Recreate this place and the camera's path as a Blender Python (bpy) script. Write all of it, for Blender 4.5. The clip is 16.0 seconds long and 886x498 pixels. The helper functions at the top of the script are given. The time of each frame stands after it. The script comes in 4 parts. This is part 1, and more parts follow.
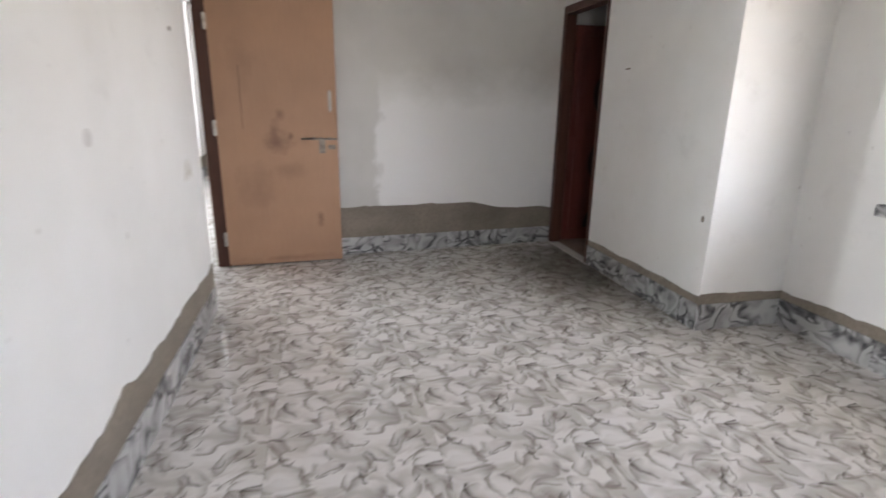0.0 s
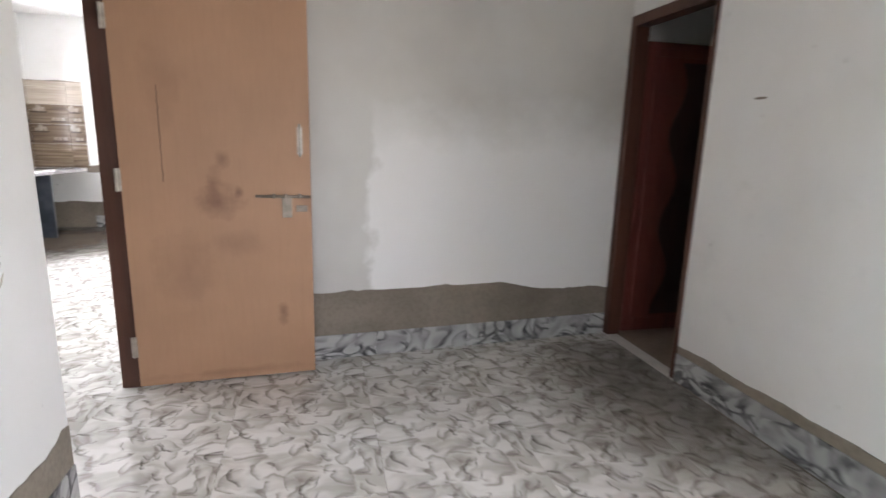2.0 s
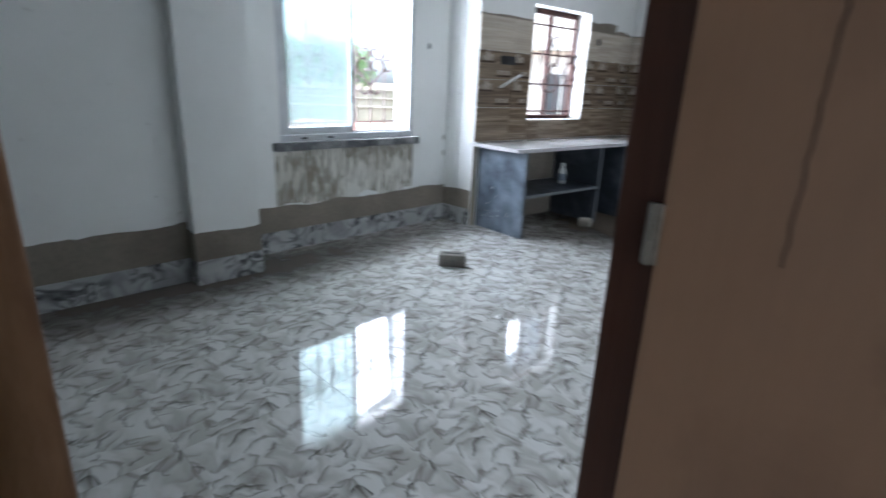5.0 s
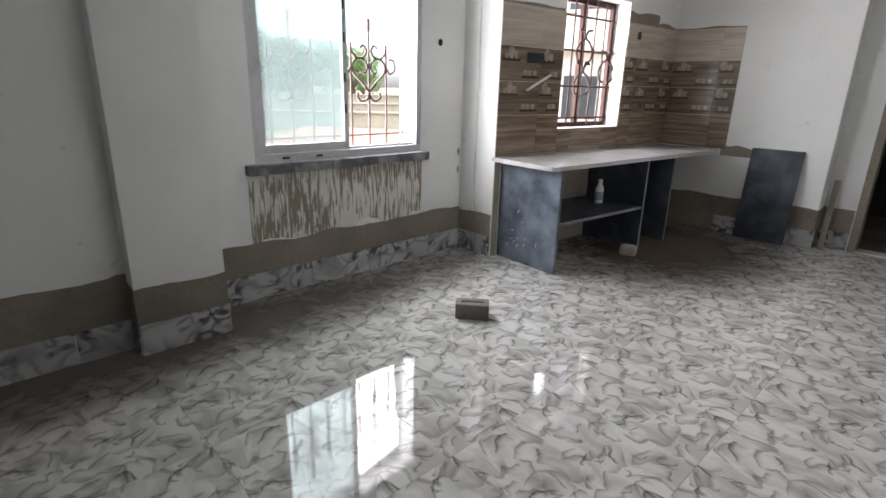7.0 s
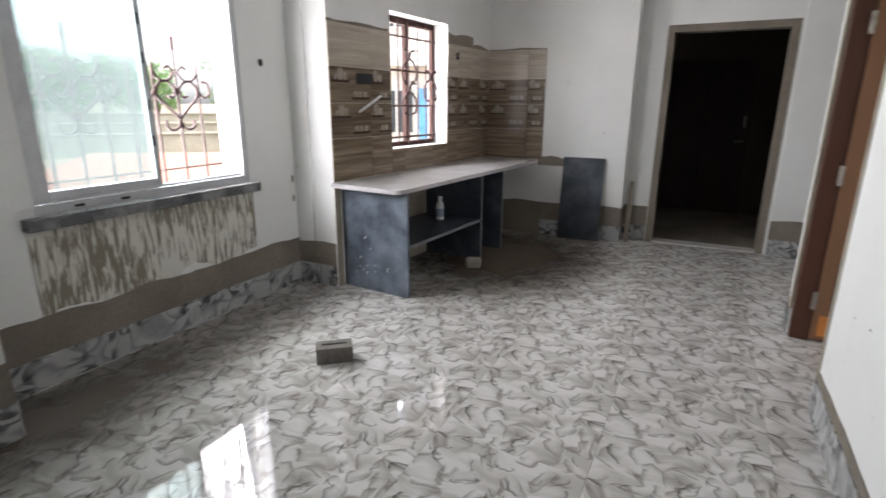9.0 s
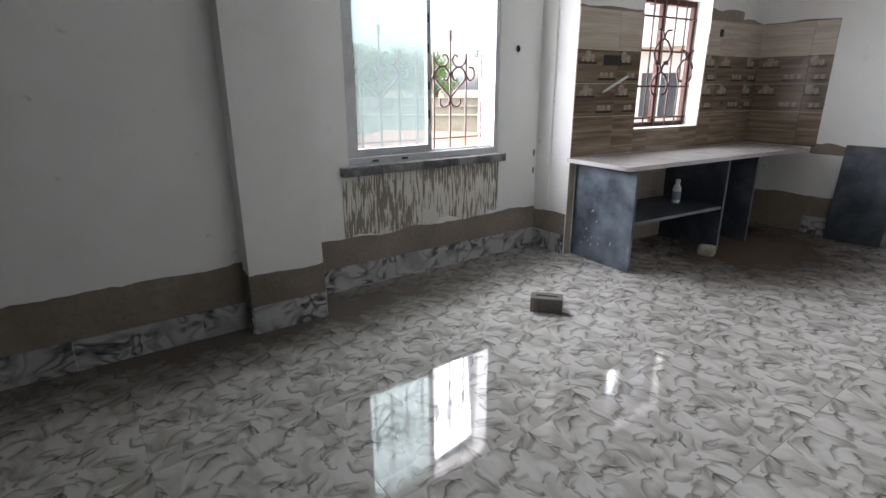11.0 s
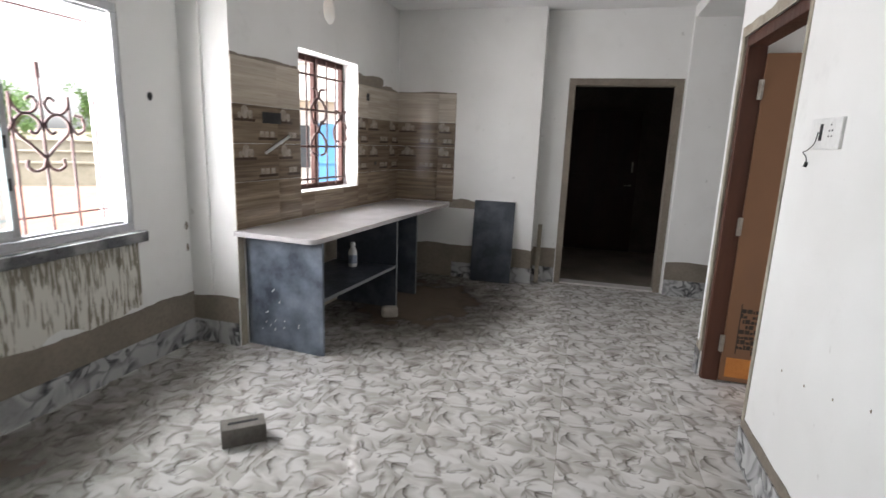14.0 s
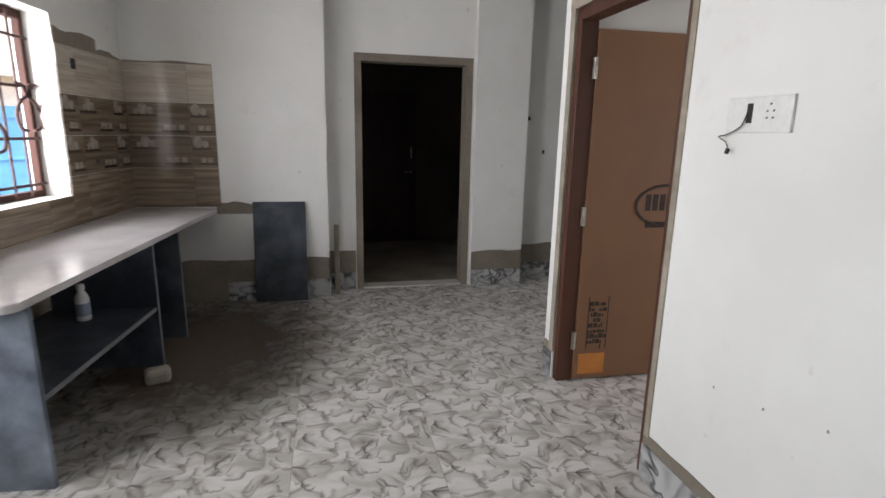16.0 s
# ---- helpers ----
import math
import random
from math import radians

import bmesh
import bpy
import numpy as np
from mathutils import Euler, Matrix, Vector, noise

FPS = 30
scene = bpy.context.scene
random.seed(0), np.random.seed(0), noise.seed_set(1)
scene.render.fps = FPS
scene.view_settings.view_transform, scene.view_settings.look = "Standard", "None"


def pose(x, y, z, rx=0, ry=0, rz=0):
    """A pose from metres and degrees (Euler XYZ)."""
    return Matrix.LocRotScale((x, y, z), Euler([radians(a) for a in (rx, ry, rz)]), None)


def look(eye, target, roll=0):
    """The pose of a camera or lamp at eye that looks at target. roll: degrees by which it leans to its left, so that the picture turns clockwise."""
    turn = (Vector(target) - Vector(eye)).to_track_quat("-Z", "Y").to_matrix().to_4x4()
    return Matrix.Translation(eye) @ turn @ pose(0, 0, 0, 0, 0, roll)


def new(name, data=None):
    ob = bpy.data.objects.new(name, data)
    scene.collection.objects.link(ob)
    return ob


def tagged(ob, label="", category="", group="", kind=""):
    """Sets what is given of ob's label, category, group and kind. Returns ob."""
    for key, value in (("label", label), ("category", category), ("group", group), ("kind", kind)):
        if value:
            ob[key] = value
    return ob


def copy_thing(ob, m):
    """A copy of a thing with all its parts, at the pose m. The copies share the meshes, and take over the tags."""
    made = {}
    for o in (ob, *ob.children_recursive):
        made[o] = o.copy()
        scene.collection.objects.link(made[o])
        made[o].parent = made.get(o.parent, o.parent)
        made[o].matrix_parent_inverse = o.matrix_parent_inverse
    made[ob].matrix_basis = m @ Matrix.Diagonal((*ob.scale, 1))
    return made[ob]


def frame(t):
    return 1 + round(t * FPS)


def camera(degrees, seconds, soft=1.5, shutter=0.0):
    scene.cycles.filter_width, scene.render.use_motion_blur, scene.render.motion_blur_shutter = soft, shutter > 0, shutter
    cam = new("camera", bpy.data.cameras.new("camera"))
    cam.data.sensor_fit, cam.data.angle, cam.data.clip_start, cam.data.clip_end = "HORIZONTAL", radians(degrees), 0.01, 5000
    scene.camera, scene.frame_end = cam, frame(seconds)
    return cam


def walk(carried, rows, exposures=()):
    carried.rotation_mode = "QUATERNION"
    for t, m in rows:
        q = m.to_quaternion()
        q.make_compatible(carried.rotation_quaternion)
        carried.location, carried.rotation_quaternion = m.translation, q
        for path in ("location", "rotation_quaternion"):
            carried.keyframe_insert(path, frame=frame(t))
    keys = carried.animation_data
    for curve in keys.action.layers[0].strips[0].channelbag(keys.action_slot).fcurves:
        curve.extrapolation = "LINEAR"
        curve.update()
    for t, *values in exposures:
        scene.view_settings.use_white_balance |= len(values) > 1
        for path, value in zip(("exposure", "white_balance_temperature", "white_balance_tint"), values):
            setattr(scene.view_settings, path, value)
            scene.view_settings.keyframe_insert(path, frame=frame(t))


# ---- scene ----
cam = camera(81.2, 16.0, 1.5, 0.45)
PATH = [
    (0, (-0.215, 0.864, 1.302), (0.217, 2.739, 0.756), 0.9),
    (0.5, (-0.17, 1.154, 1.309), (0.536, 2.965, 0.838), 2.2),
    (1, (-0.179, 1.507, 1.343), (0.663, 3.275, 0.936), 1.1),
    (1.5, (-0.109, 1.919, 1.315), (0.605, 3.746, 0.925), 0.3),
    (2, (-0.064, 2.3, 1.318), (0.4, 4.201, 0.909), 1.6),
    (2.5, (-0.126, 2.698, 1.301), (0.109, 4.631, 0.847), 1.9),
    (3, (-0.263, 3.054, 1.302), (-0.348, 4.992, 0.815), 1.7),
    (3.5, (-0.395, 3.385, 1.345), (-0.79, 5.27, 0.805), 2.3),
    (4, (-0.446, 3.679, 1.348), (-1.068, 5.5, 0.806), 3.4),
    (4.5, (-0.540, 3.953, 1.350), (-1.465, 5.633, 0.782), 2.8),
    (5, (-0.648, 4.218, 1.325), (-1.989, 5.578, 0.72), 2.4),
    (5.2, (-0.68, 4.285, 1.322), (-2.124, 5.53, 0.716), 3.1),
    (7.3, (-1.328, 4.854, 1.328), (-2.658, 6.228, 0.742), 0.5),
    (7.5, (-1.33, 4.872, 1.339), (-2.568, 6.334, 0.763), 0.3),
    (8, (-1.428, 4.916, 1.378), (-2.382, 6.582, 0.816), -0.5),
    (8.5, (-1.499, 4.897, 1.389), (-2.264, 6.665, 0.854), -0.5),
    (9, (-1.524, 4.875, 1.387), (-2.387, 6.597, 0.849), 0.3),
    (9.5, (-1.476, 4.847, 1.345), (-2.701, 6.295, 0.711), 1.6),
    (9.7, (-1.452, 4.752, 1.343), (-2.795, 6.056, 0.64), 1.7),
    (11.8, (-1.06, 4.627, 1.36), (-2.625, 5.742, 0.804), 0.2),
    (12, (-1.126, 4.715, 1.345), (-2.662, 5.878, 0.806), -0.5),
    (12.5, (-1.264, 4.842, 1.395), (-2.621, 6.218, 0.881), 0.8),
    (13, (-1.427, 4.911, 1.418), (-2.456, 6.562, 0.956), 2.7),
    (13.5, (-1.615, 4.909, 1.466), (-2.314, 6.731, 1.027), 3.2),
    (14, (-1.765, 5.013, 1.451), (-2.268, 6.906, 1.046), 2.1),
    (14.5, (-1.897, 5.165, 1.48), (-2.189, 7.108, 1.11), 2.3),
    (15, (-2.054, 5.328, 1.476), (-2.052, 7.294, 1.108), 2.4),
    (15.5, (-2.19, 5.529, 1.48), (-1.911, 7.468, 1.08), 1.9),
    (16, (-2.241, 5.825, 1.452), (-1.812, 7.729, 1.018), 1.2),
]
EXPOSURES = [(0, 4.7, 6300, 15), (1.0, 4.85, 6300, 14), (2.5, 5.0, 6200, 14), (3.0, 4.75, 6200, 14), (3.5, 4.3, 6300, 13), (4.0, 4.05, 6200, 10), (4.5, 3.6, 5900, 8), (5.0, 3.1, 5400, 6), (5.2, 3.05, 5400, 6),
             (7.3, 2.85, 6300, 12), (9.7, 2.85, 6300, 12), (11.8, 2.6, 6100, 12), (13, 2.9, 6200, 12), (14.5, 2.9, 6400, 12), (16, 2.7, 6400, 12)]
walk(cam, [(t, look(eye, target, roll)) for t, eye, target, roll in PATH], EXPOSURES)

# ---- daylight: bright overcast sky ----
world = bpy.data.worlds.new("sky")
scene.world = world
world.use_nodes = True
wn, wl = world.node_tree.nodes, world.node_tree.links
sky = wn.new("ShaderNodeTexSky")
sky.sky_type, sky.sun_disc = "NISHITA", False
sky.sun_elevation, sky.sun_rotation = radians(72), radians(162)
sky.dust_density, sky.air_density = 3.0, 1.0
sky_grey = wn.new("ShaderNodeHueSaturation")
sky_grey.inputs["Saturation"].default_value = 0.25
wl.new(sky.outputs[0], sky_grey.inputs["Color"])
wl.new(sky_grey.outputs[0], wn["Background"].inputs[0])
wn["Background"].inputs[1].default_value = 0.1
sun = new("sun", bpy.data.lights.new("sun", "SUN"))
sun.data.energy, sun.data.angle, sun.data.color = 0.6, radians(25), (1, 0.97, 0.92)
sun.matrix_world = look((0, 0, 30), (-3, 9, 0))


def sky_lamp(eye, target, width, height, watts, tone=(1.0, 0.975, 0.985), spread=170):
    """The sky's light in a window's opening."""
    ob = new("sky_lamp", bpy.data.lights.new("sky_lamp", "AREA"))
    ob.data.shape, ob.data.size, ob.data.size_y, ob.data.energy, ob.data.color = "RECTANGLE", width, height, watts, tone
    ob.data.spread = radians(spread)
    ob.matrix_world = look(eye, target)


sky_lamp((-4.76, 6.83, 1.5), (0, 7.8, 1.1), 1.75, 1.5, 32)
sky_lamp((-4.35, 9.1, 1.57), (0, 9.4, 1.5), 0.85, 1.05, 8)
sky_lamp((2.85, 2.05, 1.48), (-0.93, 4.4, 1.2), 1.5, 1.25, 0.55, (1.0, 0.96, 0.93), 80)
# Unseen south window, added so the north wall outshines the west one.
sky_lamp((-0.05, -0.95, 1.55), (-0.05, 3, 1.4), 0.9, 0.9, 0.45, (1.0, 0.95, 0.96))
# Side room fill: lamp and its east opening are added, both out of view.
sky_lamp((2.5, 7.07, 1.5), (0, 7.07, 1.4), 1.2, 1.2, 3.5)


# ---- materials ----
def mix_nodes(nt, fac, a, b):
    m = nt.nodes.new("ShaderNodeMix")
    m.data_type = "RGBA"
    for sock, v in ((m.inputs[0], fac), (m.inputs[6], a), (m.inputs[7], b)):
        if hasattr(v, "is_linked"):
            nt.links.new(v, sock)
        elif isinstance(v, tuple):
            sock.default_value = (*v[:3], 1)
        else:
            sock.default_value = v
    return m.outputs[2]


def coords(nt, stretch=(1, 1, 1), shift=False):
    tc = nt.nodes.new("ShaderNodeTexCoord")
    mp = nt.nodes.new("ShaderNodeMapping")
    mp.inputs["Scale"].default_value = stretch
    nt.links.new(tc.outputs["Object"], mp.inputs[0])
    if shift:
        oi = nt.nodes.new("ShaderNodeObjectInfo")
        v = nt.nodes.new("ShaderNodeVectorMath")
        v.operation = "MULTIPLY"
        v.inputs[1].default_value = (37.0, 53.0, 71.0)
        nt.links.new(oi.outputs["Random"], v.inputs[0])
        nt.links.new(v.outputs[0], mp.inputs["Location"])
    return mp.outputs[0]


def noise_node(nt, vec, scale, detail=3.0, rough=0.55, distort=0.0):
    n = nt.nodes.new("ShaderNodeTexNoise")
    n.inputs["Scale"].default_value, n.inputs["Detail"].default_value = scale, detail
    n.inputs["Roughness"].default_value, n.inputs["Distortion"].default_value = rough, distort
    nt.links.new(vec, n.inputs["Vector"])
    return n.outputs["Fac"]


def ramp_node(nt, fac, stops):
    r = nt.nodes.new("ShaderNodeValToRGB")
    el = r.color_ramp.elements
    while len(el) < len(stops):
        el.new(0.5)
    for e, (p, c) in zip(el, stops):
        e.position = p
        e.color = (*c, 1) if isinstance(c, tuple) else (c, c, c, 1)
    nt.links.new(fac, r.inputs[0])
    return r.outputs[0]


def blank(name):
    m = bpy.data.materials.new(name)
    m.use_nodes = True
    return m, m.node_tree, m.node_tree.nodes["Principled BSDF"]


def finish(nt, bsdf, colour, rough, bump_src=None, bump=0.1, dist=0.01, metal=0.0):
    nt.links.new(colour, bsdf.inputs["Base Color"])
    if hasattr(rough, "is_linked"):
        nt.links.new(rough, bsdf.inputs["Roughness"])
    else:
        bsdf.inputs["Roughness"].default_value = rough
    bsdf.inputs["Metallic"].default_value = metal
    if bump_src is not None:
        b = nt.nodes.new("ShaderNodeBump")
        b.inputs["Strength"].default_value, b.inputs["Distance"].default_value = bump, dist
        nt.links.new(bump_src, b.inputs["Height"])
        nt.links.new(b.outputs[0], bsdf.inputs["Normal"])


def surface(name, base, dark, rough=0.6, big=1.5, fine=30.0, stretch=(1, 1, 1), bump=0.15, metal=0.0, shift=False, lo=0.35, hi=0.7):
    """Two scales of variation between two colours, with a little relief."""
    m, nt, bsdf = blank(name)
    v = coords(nt, stretch, shift)
    a, b = noise_node(nt, v, big, 5), noise_node(nt, v, fine, 4, 0.7)
    f1 = ramp_node(nt, a, [(lo, 0.0), (hi, 1.0)])
    c = mix_nodes(nt, f1, base, dark)
    f2 = ramp_node(nt, b, [(0.45, 0.0), (0.75, 0.35)])
    c = mix_nodes(nt, f2, c, tuple(x * 0.72 for x in dark))
    r = ramp_node(nt, b, [(0.3, max(rough - 0.08, 0.02)), (0.7, min(rough + 0.1, 1.0))])
    finish(nt, bsdf, c, r, b, bump, 0.004, metal)
    return m


def plaster(name, base, dark, amount):
    m, nt, bsdf = blank(name)
    v = coords(nt)
    big, mid, fine = noise_node(nt, v, 0.9, 4, 0.6), noise_node(nt, v, 5.0, 5, 0.65), noise_node(nt, v, 90.0, 3, 0.6)
    c = mix_nodes(nt, ramp_node(nt, big, [(0.42, 0.0), (0.72, amount)]), base, dark)
    c = mix_nodes(nt, ramp_node(nt, mid, [(0.6, 0.0), (0.8, amount * 0.6)]), c, tuple(x * 0.8 for x in dark))
    spots = noise_node(nt, v, 14.0, 2, 0.5)
    c = mix_nodes(nt, ramp_node(nt, spots, [(0.73, 0.0), (0.78, 0.45)]), c, (0.45, 0.43, 0.40))
    finish(nt, bsdf, c, 0.85, fine, 0.12, 0.003)
    return m


WHITE = plaster("white_distemper", (0.78, 0.78, 0.76), (0.62, 0.61, 0.58), 0.5)
CEIL = plaster("ceiling_white", (0.78, 0.78, 0.77), (0.70, 0.70, 0.69), 0.4)
CEMENT = surface("raw_cement", (0.26, 0.225, 0.18), (0.17, 0.145, 0.115), 0.9, 2.5, 40, bump=0.4)
CEMENT_LIGHT = surface("pale_cement", (0.38, 0.34, 0.27), (0.24, 0.21, 0.165), 0.9, 5, 40, bump=0.4)
# Lobby walls in a near-black brown, much darker than the cement.
DARK_LOBBY = surface("dark_lobby_wall", (0.12, 0.10, 0.085), (0.06, 0.05, 0.045), 0.9, 1.5, 30)
WOOD_DARK = surface("dark_hardwood", (0.095, 0.034, 0.018), (0.045, 0.017, 0.010), 0.45, 3, 50, (1, 1, 0.08), 0.2)
WOOD_RED = surface("red_brown_window_wood", (0.06, 0.018, 0.010), (0.03, 0.010, 0.007), 0.8, 4, 50, (1, 1, 0.1), 0.2)
MAHOGANY = surface("mahogany_door", (0.13, 0.026, 0.015), (0.05, 0.012, 0.009), 0.6, 4, 50, (1, 1, 0.1), 0.15)
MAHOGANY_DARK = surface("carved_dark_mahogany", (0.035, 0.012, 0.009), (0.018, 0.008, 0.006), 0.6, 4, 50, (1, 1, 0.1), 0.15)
RAW_WOOD = surface("raw_jamb_wood", (0.40, 0.23, 0.11), (0.15, 0.07, 0.035), 0.75, 9, 60, (1, 1, 0.25), 0.4, lo=0.42, hi=0.62)
STAIN = surface("dark_oily_smudge", (0.20, 0.115, 0.07), (0.13, 0.075, 0.045), 0.6, 9, 50)
STEEL = surface("worn_steel", (0.55, 0.52, 0.46), (0.35, 0.32, 0.28), 0.35, 20, 90, metal=0.9, bump=0.05)
ALU = surface("silver_aluminium", (0.60, 0.61, 0.62), (0.48, 0.49, 0.50), 0.42, 6, 60, metal=0.35, bump=0.03)
TARNISHED = surface("tarnished_steel", (0.30, 0.265, 0.22), (0.17, 0.145, 0.12), 0.4, 25, 90, metal=0.85, bump=0.08)
IRON = surface("dark_red_iron", (0.075, 0.03, 0.025), (0.04, 0.017, 0.015), 0.6, 12, 80, bump=0.2)
GRANITE = surface("dark_granite", (0.03, 0.037, 0.048), (0.11, 0.125, 0.15), 0.4, 4.5, 25, bump=0.06, lo=0.44, hi=0.74)
# Lit copy of the counter granite: scuffs and dust, plus light painted in.
GRANITE_SCUFFED_LIT = surface("scuffed_lit_blue_granite", (0.055, 0.068, 0.09), (0.23, 0.265, 0.315), 0.4, 4.5, 25, bump=0.06, lo=0.40, hi=0.72)
# Worktop: dusty granite, its base lightened to hold the window's reflection.
GRANITE_TOP_SHEEN = surface("dusty_granite_top_sheen", (0.56, 0.54, 0.535), (0.46, 0.44, 0.44), 0.16, 4, 25, bump=0.02)
EDGE_GREY = surface("sawn_granite_edge", (0.20, 0.21, 0.22), (0.13, 0.135, 0.14), 0.6, 8, 50)
SILL_STONE = surface("dark_veined_sill_marble", (0.30, 0.30, 0.295), (0.10, 0.10, 0.105), 0.3, 7, 40, bump=0.1, lo=0.4, hi=0.6)
PALE_BRICK = surface("pale_grey_brick", (0.34, 0.305, 0.255), (0.23, 0.205, 0.17), 0.95, 8, 60, bump=0.6)
AAC = surface("grey_ash_brick", (0.20, 0.185, 0.165), (0.12, 0.11, 0.095), 0.95, 8, 60, bump=0.6)
PLASTIC_W = surface("white_plastic", (0.75, 0.75, 0.73), (0.68, 0.68, 0.66), 0.4, 6, 60, bump=0.02)
BLACK = surface("black_opening", (0.012, 0.012, 0.012), (0.02, 0.02, 0.02), 0.7, 6, 60, bump=0.02)
ORANGE = surface("orange_sticker_paper", (0.62, 0.24, 0.05), (0.50, 0.18, 0.04), 0.6, 9, 60, bump=0.02)
INK = surface("black_ink_print", (0.03, 0.022, 0.018), (0.06, 0.04, 0.03), 0.7, 20, 80, bump=0.02)
BATH_FLOOR = surface("brown_bathroom_floor", (0.26, 0.20, 0.155), (0.19, 0.14, 0.11), 0.6, 4, 40)
PALE_STRIP = surface("pale_threshold_marble", (0.62, 0.60, 0.57), (0.48, 0.46, 0.44), 0.4, 4, 40)
LEAF = surface("leaves_green", (0.12, 0.22, 0.05), (0.07, 0.14, 0.03), 0.6, 0.8, 6, bump=0.1)
BARK = surface("bark_brown", (0.14, 0.10, 0.07), (0.08, 0.06, 0.04), 0.9, 3, 20, bump=0.5)
GROUND = surface("bare_earth", (0.34, 0.26, 0.19), (0.22, 0.20, 0.12), 0.95, 0.15, 3)
FIELD_WALL = surface("weathered_wall", (0.34, 0.31, 0.25), (0.20, 0.19, 0.14), 0.9, 0.5, 5)
RED_ROOF = surface("faded_red_roof", (0.52, 0.24, 0.17), (0.44, 0.20, 0.14), 0.8, 0.6, 6)
HOUSE = surface("cream_house_render", (0.78, 0.73, 0.68), (0.62, 0.56, 0.50), 0.9, 0.5, 6)
HOUSE_TRIM = surface("pale_house_band", (0.66, 0.64, 0.60), (0.52, 0.50, 0.46), 0.9, 0.5, 6)
BLUE = surface("bright_blue_sheet", (0.12, 0.34, 0.62), (0.09, 0.27, 0.52), 0.5, 1.5, 10)
DARK_PANE = surface("dark_window_pane", (0.05, 0.055, 0.06), (0.03, 0.035, 0.04), 0.2, 2, 10)
CUP = surface("printed_cup_cream", (0.44, 0.39, 0.33), (0.25, 0.21, 0.17), 0.15, 30, 90, bump=0.0)
SHELF_INK = surface("printed_shelf_brown", (0.05, 0.033, 0.024), (0.08, 0.055, 0.04), 0.15, 20, 90, bump=0.0)


def marble(name, light, shade, dark, size, rough, shift):
    """Printed swirl marble: warped crescent strokes, sharp on one side and soft on the other."""
    m, nt, bsdf = blank(name)
    v = coords(nt, (0.75, 1.1, 1), shift)
    wn_ = nt.nodes.new("ShaderNodeTexNoise")
    wn_.inputs["Scale"].default_value, wn_.inputs["Detail"].default_value = 4.5 * size, 1.0
    nt.links.new(v, wn_.inputs["Vector"])
    sub = nt.nodes.new("ShaderNodeVectorMath")
    sub.operation = "MULTIPLY_ADD"
    sub.inputs[1].default_value = (0.24 / size,) * 3
    nt.links.new(wn_.outputs["Color"], sub.inputs[0])
    nt.links.new(v, sub.inputs[2])
    warped = sub.outputs[0]
    a = noise_node(nt, warped, 7.0 * size, 0.6, 0.4, 0.3)
    b = noise_node(nt, warped, 15.0 * size, 0.5, 0.4, 0.5)
    grain, streak = noise_node(nt, v, 60, 3, 0.6), noise_node(nt, warped, 34 * size, 3, 0.6)
    strokes = ramp_node(nt, a, [(0.0, 0.0), (0.39, 0.0), (0.50, 0.9), (0.53, 0.0), (0.60, 0.0), (0.70, 0.7)])
    darks = ramp_node(nt, b, [(0.40, 0.0), (0.50, 1.0), (0.59, 0.9), (0.62, 0.0)])
    mask = ramp_node(nt, noise_node(nt, v, 7.0 * size, 1.5, 0.5), [(0.42, 0.0), (0.54, 1.0)])
    soft = ramp_node(nt, streak, [(0.3, 0.55), (0.65, 1.0)])

    def times(p, q):
        n = nt.nodes.new("ShaderNodeMath")
        n.operation = "MULTIPLY"
        nt.links.new(p, n.inputs[0])
        nt.links.new(q, n.inputs[1])
        return n.outputs[0]
    c = mix_nodes(nt, ramp_node(nt, noise_node(nt, warped, 3.0 * size, 2), [(0.40, 0.0), (0.70, 0.4)]), light, shade)
    c = mix_nodes(nt, times(strokes, soft), c, shade)
    c = mix_nodes(nt, times(times(darks, mask), soft), c, dark)
    dust = noise_node(nt, v, 1.3, 4, 0.6)
    r = ramp_node(nt, dust, [(0.35, rough), (0.75, rough + 0.12)])
    finish(nt, bsdf, c, r, grain, 0.015, 0.002)
    return m


def patched(name):
    """Damp grey distemper with a soft-edged whiter repaired area."""
    m, nt, bsdf = blank(name)
    v = coords(nt)
    wob, fine = noise_node(nt, v, 2.6, 5, 0.6), noise_node(nt, v, 90, 3)
    c = mix_nodes(nt, ramp_node(nt, noise_node(nt, v, 1.1, 4), [(0.38, 0.0), (0.7, 0.8)]), (0.62, 0.615, 0.59), (0.49, 0.48, 0.455))
    facs = []
    for axis, at, width in (("X", 0.22, 0.06), ("Z", 1.58, -0.35)):
        sp = nt.nodes.new("ShaderNodeSeparateXYZ")
        nt.links.new(v, sp.inputs[0])
        mr = nt.nodes.new("ShaderNodeMapRange")
        ad = nt.nodes.new("ShaderNodeMath")
        ad.operation = "MULTIPLY_ADD"
        ad.inputs[1].default_value = 0.5
        nt.links.new(wob, ad.inputs[0])
        nt.links.new(sp.outputs[axis], ad.inputs[2])
        mr.inputs["From Min"].default_value, mr.inputs["From Max"].default_value = at + 0.25, at + 0.25 + width
        nt.links.new(ad.outputs[0], mr.inputs["Value"])
        facs.append(mr.outputs[0])
    mul = nt.nodes.new("ShaderNodeMath")
    mul.operation = "MULTIPLY"
    nt.links.new(facs[0], mul.inputs[0])
    nt.links.new(facs[1], mul.inputs[1])
    c = mix_nodes(nt, mul.outputs[0], c, (0.80, 0.80, 0.79))
    finish(nt, bsdf, c, 0.85, fine, 0.12, 0.003)
    return m


PATCHED = patched("damp_wall_repaired")


